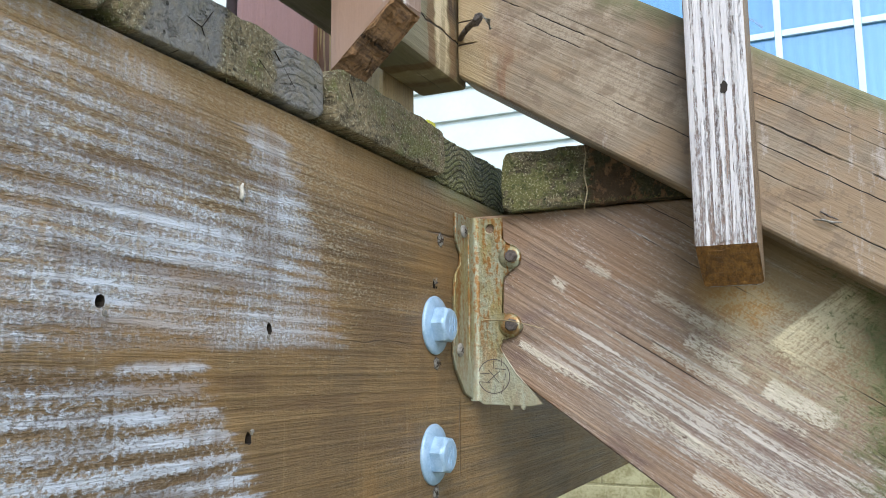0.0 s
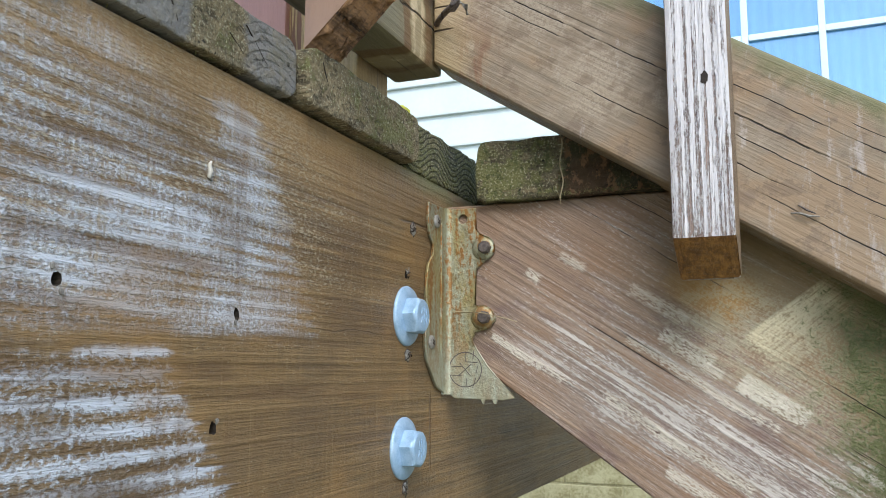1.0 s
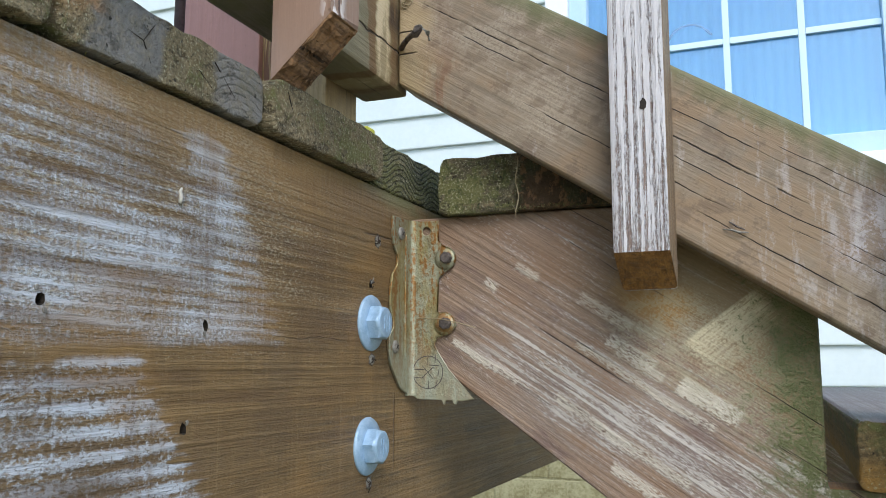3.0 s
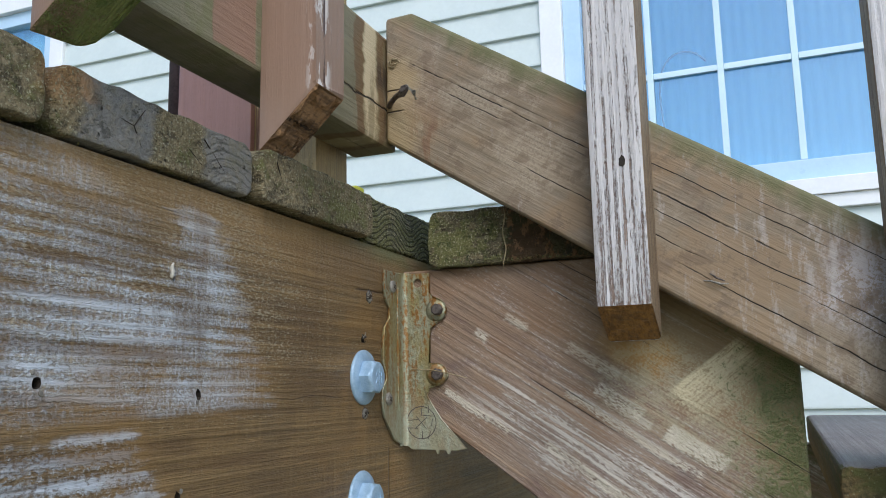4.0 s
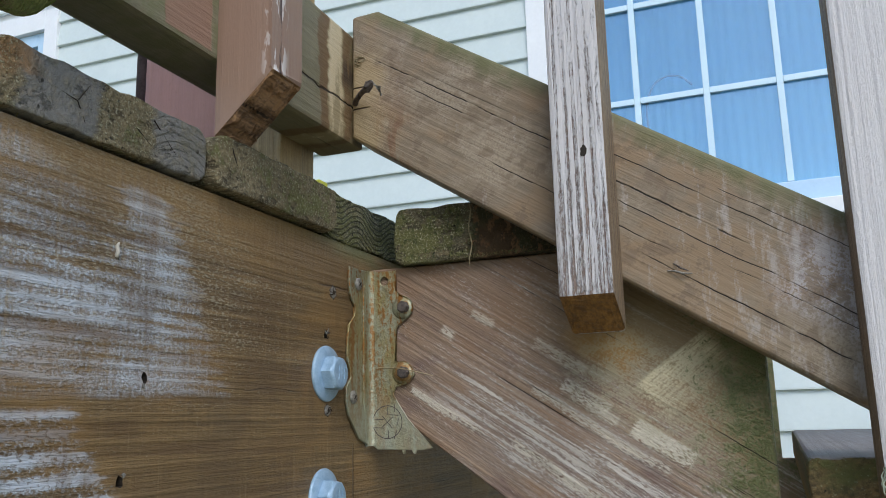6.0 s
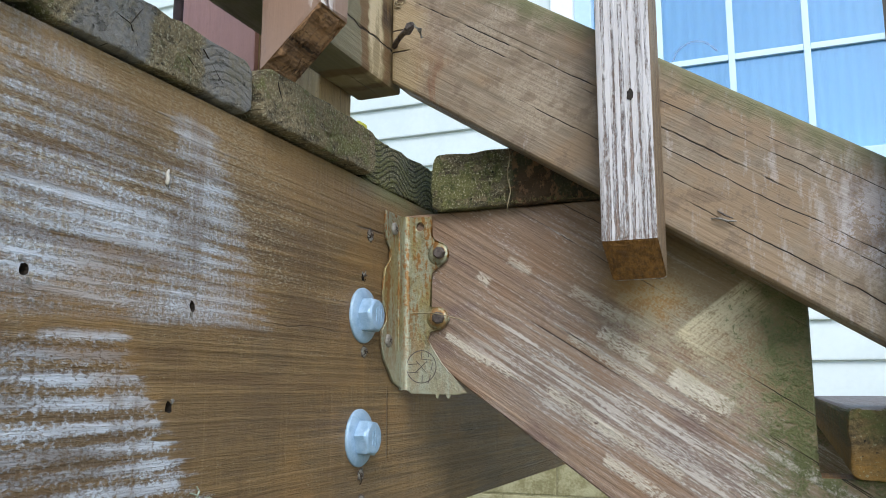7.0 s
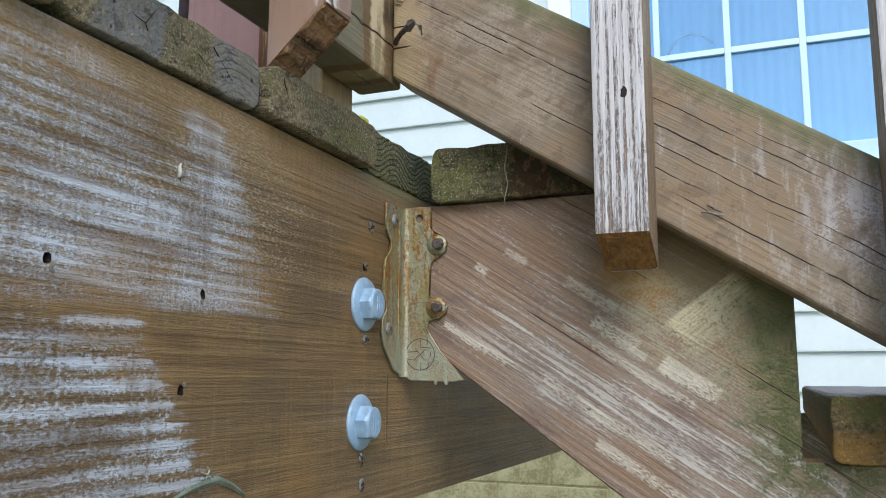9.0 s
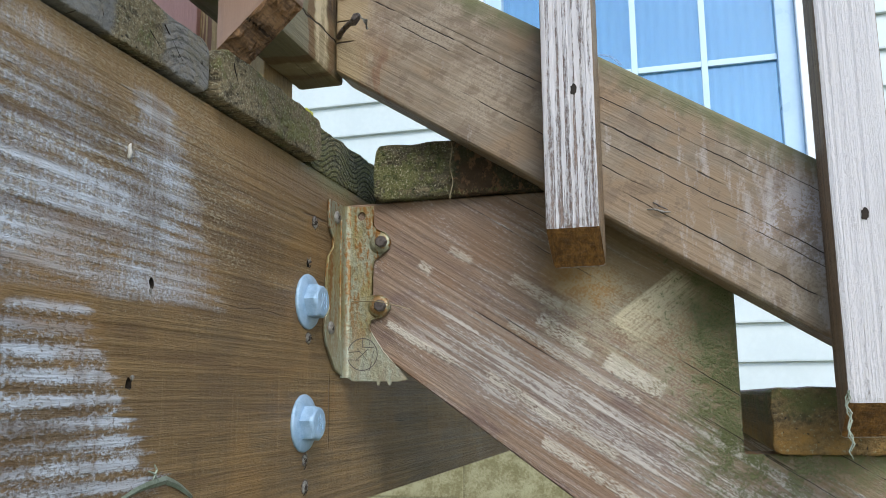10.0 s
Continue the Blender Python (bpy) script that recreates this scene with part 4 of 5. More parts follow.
for wi, (a, b, c, d) in enumerate(WINDOWS):
    win = part("window", box((a - 0.02, CORE + 0.10, c - 0.02), (b + 0.02, CORE + 0.12, d + 0.02)), M_SASH, house, "white-trimmed window with grid panes and a curtain coloured as reflected sky")
    f0 = HY - 0.022
    tw = 0.085
    for lo, hi, nm in (((a - tw, f0, c - 0.10), (a, CORE + 0.02, d + 0.1), "side_trim"), ((b, f0, c - 0.10), (b + tw, CORE + 0.02, d + 0.1), "side_trim"),
                       ((a, f0, d), (b, CORE + 0.02, d + 0.1), "head_trim"), ((a, f0 - 0.012, c - 0.055), (b, CORE + 0.02, c), "sill"),
                       ((a, f0, c - 0.10), (b, CORE + 0.02, c - 0.055), "sill_trim")):
        part(nm, box(lo, hi, 0.003), M_TRIM, win)
    f1 = HY + 0.005
    for lo, hi in (((a, f1, c), (a + 0.065, CORE + 0.1, d)), ((b - 0.065, f1, c), (b, CORE + 0.1, d)), ((a + 0.065, f1, c), (b - 0.065, CORE + 0.1, c + 0.075)), ((a + 0.065, f1, d - 0.07), (b - 0.065, CORE + 0.1, d))):
        part("sash", box(lo, hi, 0.004), M_SASH, win)
    ga, gb, gc, gd = a + 0.065, b - 0.065, c + 0.080, d - 0.07
    cols = 4
    zs = [1.005, 1.005 + 0.375]
    for q in range(1, cols):
        x = ga + (gb - ga) * q / cols
        part("muntin", box((x - 0.011, HY + 0.022, gc), (x + 0.011, HY + 0.034, gd), 0.002), M_GRID, win)
    for z in zs:
        for q in range(cols):
            xa, xb = ga + (gb - ga) * q / cols + (0.0115 if q else 0), ga + (gb - ga) * (q + 1) / cols - (0.0115 if q < cols - 1 else 0)
            part("muntin", box((xa, HY + 0.022, z - 0.011), (xb, HY + 0.034, z + 0.011), 0.002), M_GRID, win)
    pane = part("pane", box((ga, HY + 0.036, gc), (gb, HY + 0.040, gd)), M_GLASS, win, "glass with blue-tinted gloss that mirrors the sky")
    pane.visible_shadow = False
    bm = bmesh.new()
    n = 160
    rowsv = []
    for zz in (gc, gd):
        rowsv.append([bm.verts.new((ga + (gb - ga) * q / n, HY + 0.056 + 0.004 * math.sin(q * 1.1) + 0.004 * math.sin(q * 0.37 + 1), zz)) for q in range(n + 1)])
    for q in range(n):
        bm.faces.new((rowsv[0][q], rowsv[0][q + 1], rowsv[1][q + 1], rowsv[1][q]))
    bmesh.ops.solidify(bm, geom=bm.faces[:], thickness=0.002)
    part("curtain", bm, M_CURTAIN, win, "curtain in narrow folds, coloured with the blue of reflected sky", smooth=True)

# slim curved tube between the glass and the curtain, standing for a reflected arch
hoop = [(-0.058, 0.645), (-0.058, 0.772), (-0.067, 0.923), (-0.060, 1.009), (-0.034, 1.066), (0.012, 1.090), (0.061, 1.080), (0.10, 1.042)]
part("hoop", tube([(x, HY + 0.0440, z) for x, z in smooth_line(hoop)], 0.0042, 8), M_REFLECTED_ARCH, house, "slim curved grey-brown tube standing for an arch reflected in the window glass", smooth=True)

# foundation blocks under the siding
part("foundation", box((X0, HY - 0.001, GROUND - 0.1), (X1, CORE + 0.001, FOUND - 0.004)), M_MORTAR, house)
block_mesh = None
for rowi in range(4):
    for q in range(24):
        x = -4.0 + 0.40 * q + 0.2 * (rowi % 2) - 0.108
        z = FOUND - 0.015 - 0.2 * (rowi + 1)
        if z < GROUND - 0.2 or x > 3.4:
            continue
        if block_mesh is None:
            o = part("block", box((0.003, -0.004, 0.003), (0.397, 0.014, 0.197), 0.004), M_BLOCK, house, at=(x, HY, z))
            block_mesh = o.data
        else:
            place("block", block_mesh, house, at=(x, HY, z))

# ---- deck ----
deck = thing("deck", (0, 0, GROUND), "weathered wooden deck on a rim joist with mossy board ends", "deck")
RIM_H = 0.238
hole_at = [(-0.2432, -0.1049, 0.0021), (-0.2566, -0.1528, 0.0023), (-0.3424, -0.0994, 0.0024), (-0.056, -0.0382, 0.0022), (-0.0655, -0.0691, 0.0025)]
rng = random.Random(4)
bm = prism([(-1.6, -RIM_H), (1.6, -RIM_H), (1.6, 0), (-1.6, 0)], "x", -0.012, 0.0,
           holes=[ring(y, z, r, 10, 0.3, 1.25, rng) for y, z, r in hole_at])
bm2 = box((-0.038, -1.6, -RIM_H), (-0.012, 1.6, 0.0))
tmp = bpy.data.meshes.new("tmp")
bm2.to_mesh(tmp)
bm2.free()
bm.from_mesh(tmp)
bpy.data.meshes.remove(tmp)
# Faces inside the holes are coloured near-black as painted shade.
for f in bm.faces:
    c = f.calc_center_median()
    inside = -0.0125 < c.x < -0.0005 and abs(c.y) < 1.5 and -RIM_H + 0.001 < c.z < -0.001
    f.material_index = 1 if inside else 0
rim = part("rim_joist", bm, [M_RIM, M_ROT_SHADE], deck, "brown timber rim joist with flaking pale paint")
part("deck_post", box((-0.128, -0.11, GROUND - 0.05), (-0.039, -0.021, -0.002), 0.004), M_OLD, deck)
part("deck_post", box((-0.128, -1.45, GROUND - 0.05), (-0.039, -1.36, -0.002), 0.004), M_OLD, deck)
# boards: (near side, far side, end, bottom, thickness)
BOARDS = [(-0.3465, -0.2072, 0.0045, 0.002, 0.0295), (-0.2035, -0.0655, 0.0090, 0.002, 0.0310), (-0.0600, 0.0780, -0.002, 0.002, 0.0360)]
BOARDS += [(-0.3525 - 0.1425 * (q + 1) + 0.0065, -0.3525 - 0.1425 * q, 0.005 + 0.003 * (-1) ** q, 0.002, 0.0300) for q in range(6)]
BOARDS += [(0.083 + 0.1425 * q, 0.083 + 0.1425 * q + 0.138, 0.006 + 0.003 * (-1) ** q, 0.002, 0.0310) for q in range(8)]
# drying cracks in the end grain, dark slivers with painted shade: (y, z, length, angle, half width)
CRACKS = {0: [(-0.3005, 0.0165, 0.012, 55, 0.0003), (-0.3005, 0.0165, 0.011, 172, 0.00025), (-0.3005, 0.0165, 0.010, -60, 0.00025), (-0.250, 0.024, 0.022, -38, 0.00025), (-0.262, 0.016, 0.012, -30, 0.0002), (-0.236, 0.019, 0.014, -22, 0.0002)],
          1: [(-0.190, 0.027, 0.012, -62, 0.0003), (-0.150, 0.012, 0.010, 20, 0.0003)]}
for q, (y0, y1, xe, z0, th) in enumerate(BOARDS):
    board = part("deck_board", rough_end_board((-1.8, y0, z0), (xe, y1, z0 + th), "x", 1, 0.0075, 0.0025 if q < 2 else 0.0035, 10 + q, 0.001 if q == 2 else 0.0), M_DECK_GREEN if q == 2 else M_DECK, deck, smooth=True)
    for (y, z, l, a, w) in CRACKS.get(q, ()):
        w *= 0.6
        c, s = math.cos(radians(a)), math.sin(radians(a))
        strip = [(y + p * c - d * s, z + p * s + d * c) for p, d in ((0, -w * 0.3), (l * 0.3, -w), (l * 0.6, -w * 0.5), (l, 0), (l * 0.55, w * 0.6), (l * 0.25, w * 0.5), (0, w * 0.5))]
        part("crack", prism(strip, "x", xe - 0.006, xe + 0.0004), M_ROT_SHADE, board)

# ---- stair ----
stair = thing("stair", (0.4, 0.4, GROUND), "weathered wooden stair with cut stringers and mossy plank treads", "stair")
RISE, RUN, ST = 0.1846, 0.2807, -0.0136
LOW = math.tan(radians(35.6))
low0 = -0.108
steps = [(0.001, low0), (0.001, ST)]
for q in range(5):
    x = RUN * (q + 1)
    steps += [(x, ST - RISE * q), (x, ST - RISE * (q + 1))] if q < 4 else [(x, ST - RISE * q), (x, GROUND - 0.03)]
xb = (low0 - GROUND + 0.03) / LOW
steps += [(xb, GROUND - 0.03)]
for y0, lab in ((0.0, "brown timber stringer with streaks of worn white paint"), (0.87, "")):
    bm = prism(steps, "y", y0, y0 + 0.038, 0.0012, 1)
    for f in bm.faces:
        f.material_index = 1 if f.normal.z > 0.9 and f.calc_center_median().z < -0.1 else 0
    part("stringer", bm, [M_STR, M_CUT], stair, lab)
for q in range(4):
    z0 = ST - RISE * q + 0.0005
    x0 = 0.0265 + (RUN - 0.006) * 0 + RUN * q - (0.0095 if q else 0.0)
    for b in range(2 if q else 1):
        bm = rough_end_board((x0 + 0.1435 * b, -0.009 if b == 0 else 0.004, z0), (x0 + 0.1435 * b + 0.139, 0.91, z0 + 0.0420), "y", -1, 0.006, 0.0025, 60 + 2 * q + b)
        bmesh.ops.recalc_face_normals(bm, faces=bm.faces)
        for f in bm.faces:
            f.material_index = 1 if q and f.normal.z > 0.75 else 0
        part("tread_board", bm, [M_TREAD if q == 0 else M_TREAD_LOW, M_TOP], stair, smooth=True)

def square_baluster(x0, x1, y0, y1, feet, top, r, rough, cell, sides=False, worn=0.0):
    """A square bar with a slanted, weathered cut at its foot; feet are the heights of its four lower corners."""
    bm = bmesh.new()
    plan = ((x0, y0), (x1, y0), (x1, y1), (x0, y1))
    v = [bm.verts.new((x, y, z)) for (x, y), z in zip(plan, feet)] + [bm.verts.new((x, y, top)) for x, y in plan]
    for idx in ((0, 1, 2, 3), (4, 5, 6, 7), (0, 1, 5, 4), (1, 2, 6, 5), (2, 3, 7, 6), (3, 0, 4, 7)):
        bm.faces.new([v[i] for i in idx])
    bmesh.ops.recalc_face_normals(bm, faces=bm.faces)
    lowest = max(feet) + 0.03
    if worn:
        back = [e for e in bm.edges if abs(e.verts[0].co.z - e.verts[1].co.z) > 0.5 and e.verts[0].co.y > (y0 + y1) / 2]
        bmesh.ops.bevel(bm, geom=back, offset=worn, segments=5, profile=0.5, affect="EDGES", clamp_overlap=True)
    bmesh.ops.bevel(bm, geom=bm.edges[:], offset=min(r, 0.0028), segments=2, profile=0.6, affect="EDGES", clamp_overlap=True)
    cut = min((f for f in bm.faces), key=lambda f: f.normal.z * f.calc_area())
    if r > 0.003:
        bmesh.ops.bevel(bm, geom=list(cut.edges), offset=r - 0.0025, segments=3, profile=0.5, affect="EDGES", clamp_overlap=True)
        cut = min((f for f in bm.faces), key=lambda f: f.normal.z * f.calc_area())
    for f in bm.faces:
        f.material_index = 1 if f.normal.z < -0.45 and f.calc_center_median().z < lowest else 2 if sides and abs(f.normal.x) > 0.8 else 0
    bmesh.ops.subdivide_edges(bm, edges=list(cut.edges), cuts=cell, use_grid_fill=True)
    for w in bm.verts:
        if w.co.z < lowest:
            f = all(g.material_index == 1 for g in w.link_faces)
            d = noise.noise_vector(w.co * 120) * 0.4 + noise.noise_vector(Vector((w.co.x * 160, w.co.y * 420, w.co.z * 160))) * 0.3
            w.co += Vector((d.x * 0.5, d.y * 0.5, d.z * (1.0 if f else 0.4))) * rough
    return bm


# ---- stair railing ----
rail_set = thing("stair_railing", (0.2, -0.04, ST), "bare wooden lower stair rail with worn white balusters", "railing")
RS = math.tan(radians(SLOPE))
RT, RB = 0.1817 + 0.027 * RS, 0.0850
END = 1.25
rail = part("bottom_rail", prism([(0.0050, RB - 0.0050 * RS), (END, RB - END * RS), (END, RT - END * RS), (0.027, 0.1817), (0.0050, 0.1806)], "y", -0.0357, 0.0005, 0.0035, 3), M_RAIL, rail_set, "bare brown sloping rail with drying cracks")
bal = None
for q in range(6):
    dx, dz = 0.1675 * q, -0.1095 * q
    if bal is None:
        x0, x1 = 0.1650, 0.2000
        top = 0.95
        bm = square_baluster(x0, x1, -0.0706, -0.0358, (-0.0560, -0.0560, -0.0765, -0.0765), top, 0.0045, 0.0036, 12, True)
        bal = part("baluster", bm, [M_STRIP, M_CUT, M_SIDE], rail_set, "square baluster with worn white paint and raw cut end")
    else:
        o = place("baluster", bal.data if q != 1 else bal.data.copy(), rail_set, "square baluster in thin greyed white paint" if q == 1 else "", at=(dx, 0, dz))
        if q == 1:
            o.data.materials[0] = M_STRIP_FULL
zt = 0.85
part("top_rail", prism([(0.0, zt + 0.089), (END, zt + 0.089 - END * RS), (END, zt - END * RS), (0.0, zt)], "y", -0.0357, 0.0005, 0.003), M_RAIL, rail_set)

# ---- deck railing ----
dr = thing("deck_railing", (-0.02, -0.4, 0.04), "deck railing with brown painted balusters and an old post", "railing")
part("bottom_rail", box((-0.034, -1.5, 0.0785), (0.003, -0.0130, 0.1675), 0.003), M_OLD, dr, "stained horizontal rail with a dark damp underside")
part("top_rail", box((-0.034, -1.5, 0.86), (0.003, -0.0130, 0.949), 0.003), M_OLD, dr)
db = None
for q in range(8):
    if db is None:
        FOOT = (0.0310, 0.0670, 0.0680, 0.0350)
        bm = square_baluster(0.0035, 0.0400, -0.1990, -0.1645, FOOT, 0.97, 0.0025, 0.0080, 14)
        db = part("baluster", bm, [M_BROWN, M_RUST_END], dr, "brown painted baluster with a split slanted end")
    else:
        if q == 1:
            bm = square_baluster(0.0035, 0.0400, -0.1990, -0.1645, (0.0385, 0.0680, 0.0690, 0.0420), 0.97, 0.0045, 0.0035, 14, False, 0.011)
            part("baluster", bm, [M_BROWN, M_MOSS_END], dr, "brown painted baluster with a mossy green slanted end", at=(0, -0.1612, 0))
        else:
            place("baluster", db.data, dr, at=(0, -0.1570 * q, 0))
part("post", box((-0.125, -0.069, 0.030), (-0.0362, -0.0200, 1.0), 0.003), M_POST, dr, "bare yellowish post with runs of brown paint")
part("post_cladding", box((-0.1640, -0.069, 0.030), (-0.1265, -0.0200, 1.0), 0.002), M_RED, dr, "red-brown painted board beside the post")
part("post_cladding", box((-0.1255, -0.0745, 0.030), (-0.090, -0.0690, 1.0), 0.001), M_RED, dr)
tagged(link("pipe", lathe([(0.007, 0.0305), (0.007, 1.0)], "z", (-0.1755, -0.056, 0), 20), M_PIPE, smooth=True), "thin dark purple-brown pipe standing beside the post", "pipe")

# ---- bracket ----
br = thing("angle_bracket", (0.002, -0.002, -0.148), "rust-stained galvanised angle bracket nailed to joist and stringer", "bracket")
rimleaf = [(-0.004, -0.0155), (-0.0351, -0.0160), (-0.0350, -0.0300), (-0.0335, -0.0365), (-0.0255, -0.0440), (-0.0270, -0.0520), (-0.0352, -0.0590), (-0.0375, -0.0700), (-0.0378, -0.0840), (-0.0330, -0.0915), (-0.0325, -0.0970), (-0.0395, -0.1040), (-0.0400, -0.1130), (-0.0360, -0.1230), (-0.0200, -0.1400), (-0.004, -0.1450)]
part("flange", prism(rimleaf, "x", 0.0004, 0.0024, 0.0005, 1, holes=[]), M_PLATE, br)
strleaf = [(0.004, -0.0158), (0.0244, -0.0160), (0.0246, -0.0310), (0.0275, -0.0350), (0.0340, -0.0375), (0.0375, -0.0440), (0.0358, -0.0505), (0.0300, -0.0545), (0.0245, -0.0590), (0.0238, -0.0840), (0.0290, -0.0862), (0.0365, -0.0885), (0.0385, -0.0945), (0.0345, -0.0995), (0.0235, -0.1030), (0.0212, -0.1085), (0.0245, -0.1145), (0.0330, -0.1270), (0.0520, -0.1475), (0.0440, -0.1490), (0.0084, -0.1482), (0.004, -0.1450)]
part("flange", prism(strleaf, "y", -0.0026, -0.0006, 0.0005, 1, holes=[ring(0.0146, -0.0236, 0.0033, 16)]), M_PLATE, br)
arc = [(0.0005 + 0.0065 - 0.0065 * math.cos(radians(q * 11.25)), -0.0005 - 0.0065 + 0.0065 * math.sin(radians(q * 11.25))) for q in range(9)]
outer = [(0.0005 + 0.0065 - 0.0045 * math.cos(radians(q * 11.25)), -0.0005 - 0.0065 + 0.0045 * math.sin(radians(q * 11.25))) for q in range(8, -1, -1)]
part("fold", prism(arc + outer, "z", -0.1455, -0.0152, 0.0), M_PLATE, br, "bright worn fold", smooth=False)
part("stamp", prism(ring(0.0165, -0.1285, 0.0121, 40), "y", -0.00285, -0.0024, 0.0, holes=[ring(0.0165, -0.1285, 0.0115, 40)]), M_NAIL, br, "stamped maker's ring, worn")
for (u, w, l, a) in ((0.0165, -0.1285, 0.012, 40), (0.0165, -0.1285, 0.012, -48), (0.0098, -0.1265, 0.008, 3), (0.0098, -0.1325, 0.008, -3), (0.0172, -0.1375, 0.006, 88), (0.0230, -0.1375, 0.007, 70), (0.0215, -0.1235, 0.008, -4), (0.0165, -0.1205, 0.006, 90), (0.0225, -0.1185, 0.006, 85), (0.0250, -0.1285, 0.005, 80)):
    c, s = math.cos(radians(a)), math.sin(radians(a))
    pts = [(u + p * c - q * s, w + p * s + q * c) for p, q in ((-l / 2, -0.00025), (l / 2, -0.00025), (l / 2, 0.00025), (-l / 2, 0.00025))]
    part("stamp_bar", prism(pts, "y", -0.00285, -0.0024), M_NAIL, br)

for (x, z) in ((0.0312, -0.0450), (0.0305, -0.0932)):
    nail = thing("nail", (x, -0.0026, z), "dark rusty nail head standing proud of the bracket", "nail", "bracket nails")
    part("boss", lathe([(0.0088, -0.0023), (0.0074, -0.0032), (0.0058, -0.0045), (0.0036, -0.0047)], "y", (x - 0.0015, 0, z), 20), M_PLATE, nail, smooth=True)
    part("head", lathe([(0.0030, -0.0034), (0.0044, -0.0056), (0.0046, -0.0086), (0.0036, -0.0098)], "y", (x + 0.0012, 0, z), 7), M_NAIL, nail)
for (y, z) in ((-0.0215, -0.0275), (-0.0300, -0.1105)):
    sc = thing("screw", (0.0024, y, z), "grey screw with a crossed slot in the bracket", "screw", "bracket screws")
    part("head", lathe([(0.0048, 0.0015), (0.0047, 0.0034), (0.0034, 0.0044)], "x", (0, y, z), 16), M_OLDZINC, sc, smooth=True)
    for a in (35, 125):
        c, s = math.cos(radians(a)), math.sin(radians(a))
        part("slot", prism([(y + p * c - q * s, z + p * s + q * c) for p, q in ((-0.0022, -0.0004), (0.0022, -0.0004), (0.0022, 0.0004), (-0.0022, 0.0004))], "x", 0.0040, 0.00455), M_ROT_SHADE, sc)

# ---- bolts ----
for (y, z, turn) in ((-0.0655, -0.0952, 26), (-0.0685, -0.1765, 21)):
    bolt = thing("hex_bolt", (0.0, y, z), "pale blue-grey galvanised hex bolt with round washer", "bolt", "rim bolts")
    part("washer", lathe([(0.0188, -0.0005), (0.0190, 0.0010), (0.0182, 0.0022), (0.0120, 0.0030), (0.0080, 0.0030)], "x", (0, y, z), 40), M_ZINC, bolt, smooth=True)
    bm, loops, m = bmesh.new(), [], 48
    for x, six, r in ((0.0026, 1.0, 0.0), (0.0098, 1.0, 0.0), (0.0110, 0.35, 0.0104), (0.0120, 0.0, 0.0098), (0.0123, 0.0, 0.0085), (0.0123, 0.0, 0.0040)):
        loop = []
        for q in range(m):
            d = 360 * q / m
            flat = 0.0106 / math.cos(radians((d + 30) % 60 - 30))
            rr = flat * six + r * (1 - six)
            loop.append(bm.verts.new((x, y + rr * math.cos(radians(d + turn)), z + rr * math.sin(radians(d + turn)))))
        loops.append(loop)
    for la, lb in zip(loops, loops[1:]):
        for q in range(m):
            bm.faces.new((la[q], la[(q + 1) % m], lb[(q + 1) % m], lb[q]))
    bm.faces.new(loops[-1])
    bm.faces.new(loops[0])
    head = part("hex_head", bm, M_ZINC, bolt)
    for (dy, dz, a, l) in ((-0.0030, 0.0030, 80, 0.004), (-0.0032, -0.0025, 75, 0.004), (0.0005, 0.0042, 95, 0.003), (0.0005, -0.0005, 95, 0.003), (0.0005, -0.0048, 95, 0.003), (0.0042, 0.0025, 85, 0.0035), (0.0044, -0.0025, 85, 0.0035)):
        c, s = math.cos(radians(a)), math.sin(radians(a))
        part("grade_mark", prism([(y + dy + p * c - q * s, z + dz + p * s + q * c) for p, q in ((-l / 2, -0.0003), (l / 2, -0.0003), (l / 2, 0.0003), (-l / 2, 0.0003))], "x", 0.0122, 0.0127), M_ZINC, head)

# ---- small things ----
for (y, z, r) in ((-0.0559, -0.0382, 0.0040), (-0.0633, -0.1199, 0.0036), (-0.0652, -0.2007, 0.0036), (-0.0643, -0.2182, 0.0042)):
    nl = lathe([(r, -0.001), (r, 0.0006), (r * 0.7, 0.0011)], "x", (0, y, z), 12)
    nail = tagged(link("nail", nl, M_OLDZINC), "small corroded nail head in the rim joist", "nail", "rim nails")
    part("dimple", prism(ring(y, z, r * 0.42, 9, 0.3, 1.0, random.Random(3)), "x", 0.0009, 0.0014), M_ROT_SHADE, nail)
    part("dark_rim", prism(ring(y, z, r * 1.2, 16, 0.22, 1.0, random.Random(5)), "x", -0.0008, 0.0003), M_NAIL, nail)
def ribbon(points, widths, lift):
    """A thin folded blade lying on the joist."""
    bm = bmesh.new()
    rows = []
    for i, ((y, z), w) in enumerate(zip(points, widths)):
        rows.append([bm.verts.new((0.0006 + lift * h, y, z + d * w)) for d, h in ((-0.5, 0.1), (0.0, 1.0), (0.5, 0.2))])
    for a, b in zip(rows, rows[1:]):
        for q in range(2):
            bm.faces.new((a[q], a[q + 1], b[q + 1], b[q]))
    bmesh.ops.solidify(bm, geom=bm.faces[:], thickness=0.0004)
    return bm


blade = ribbon(smooth_line([(-0.262, -0.2050), (-0.246, -0.2005), (-0.226, -0.1985), (-0.224, -0.1987), (-0.213, -0.2025), (-0.2015, -0.2085)], 3), [0.0012 + 0.0030 * math.sin(math.pi * (q + 1) / 18) for q in range(16)], 0.0012)
tagged(link("dry_grass", blade, M_LEAF), "folded dry pale green grass leaf stuck to the joist", "grass")
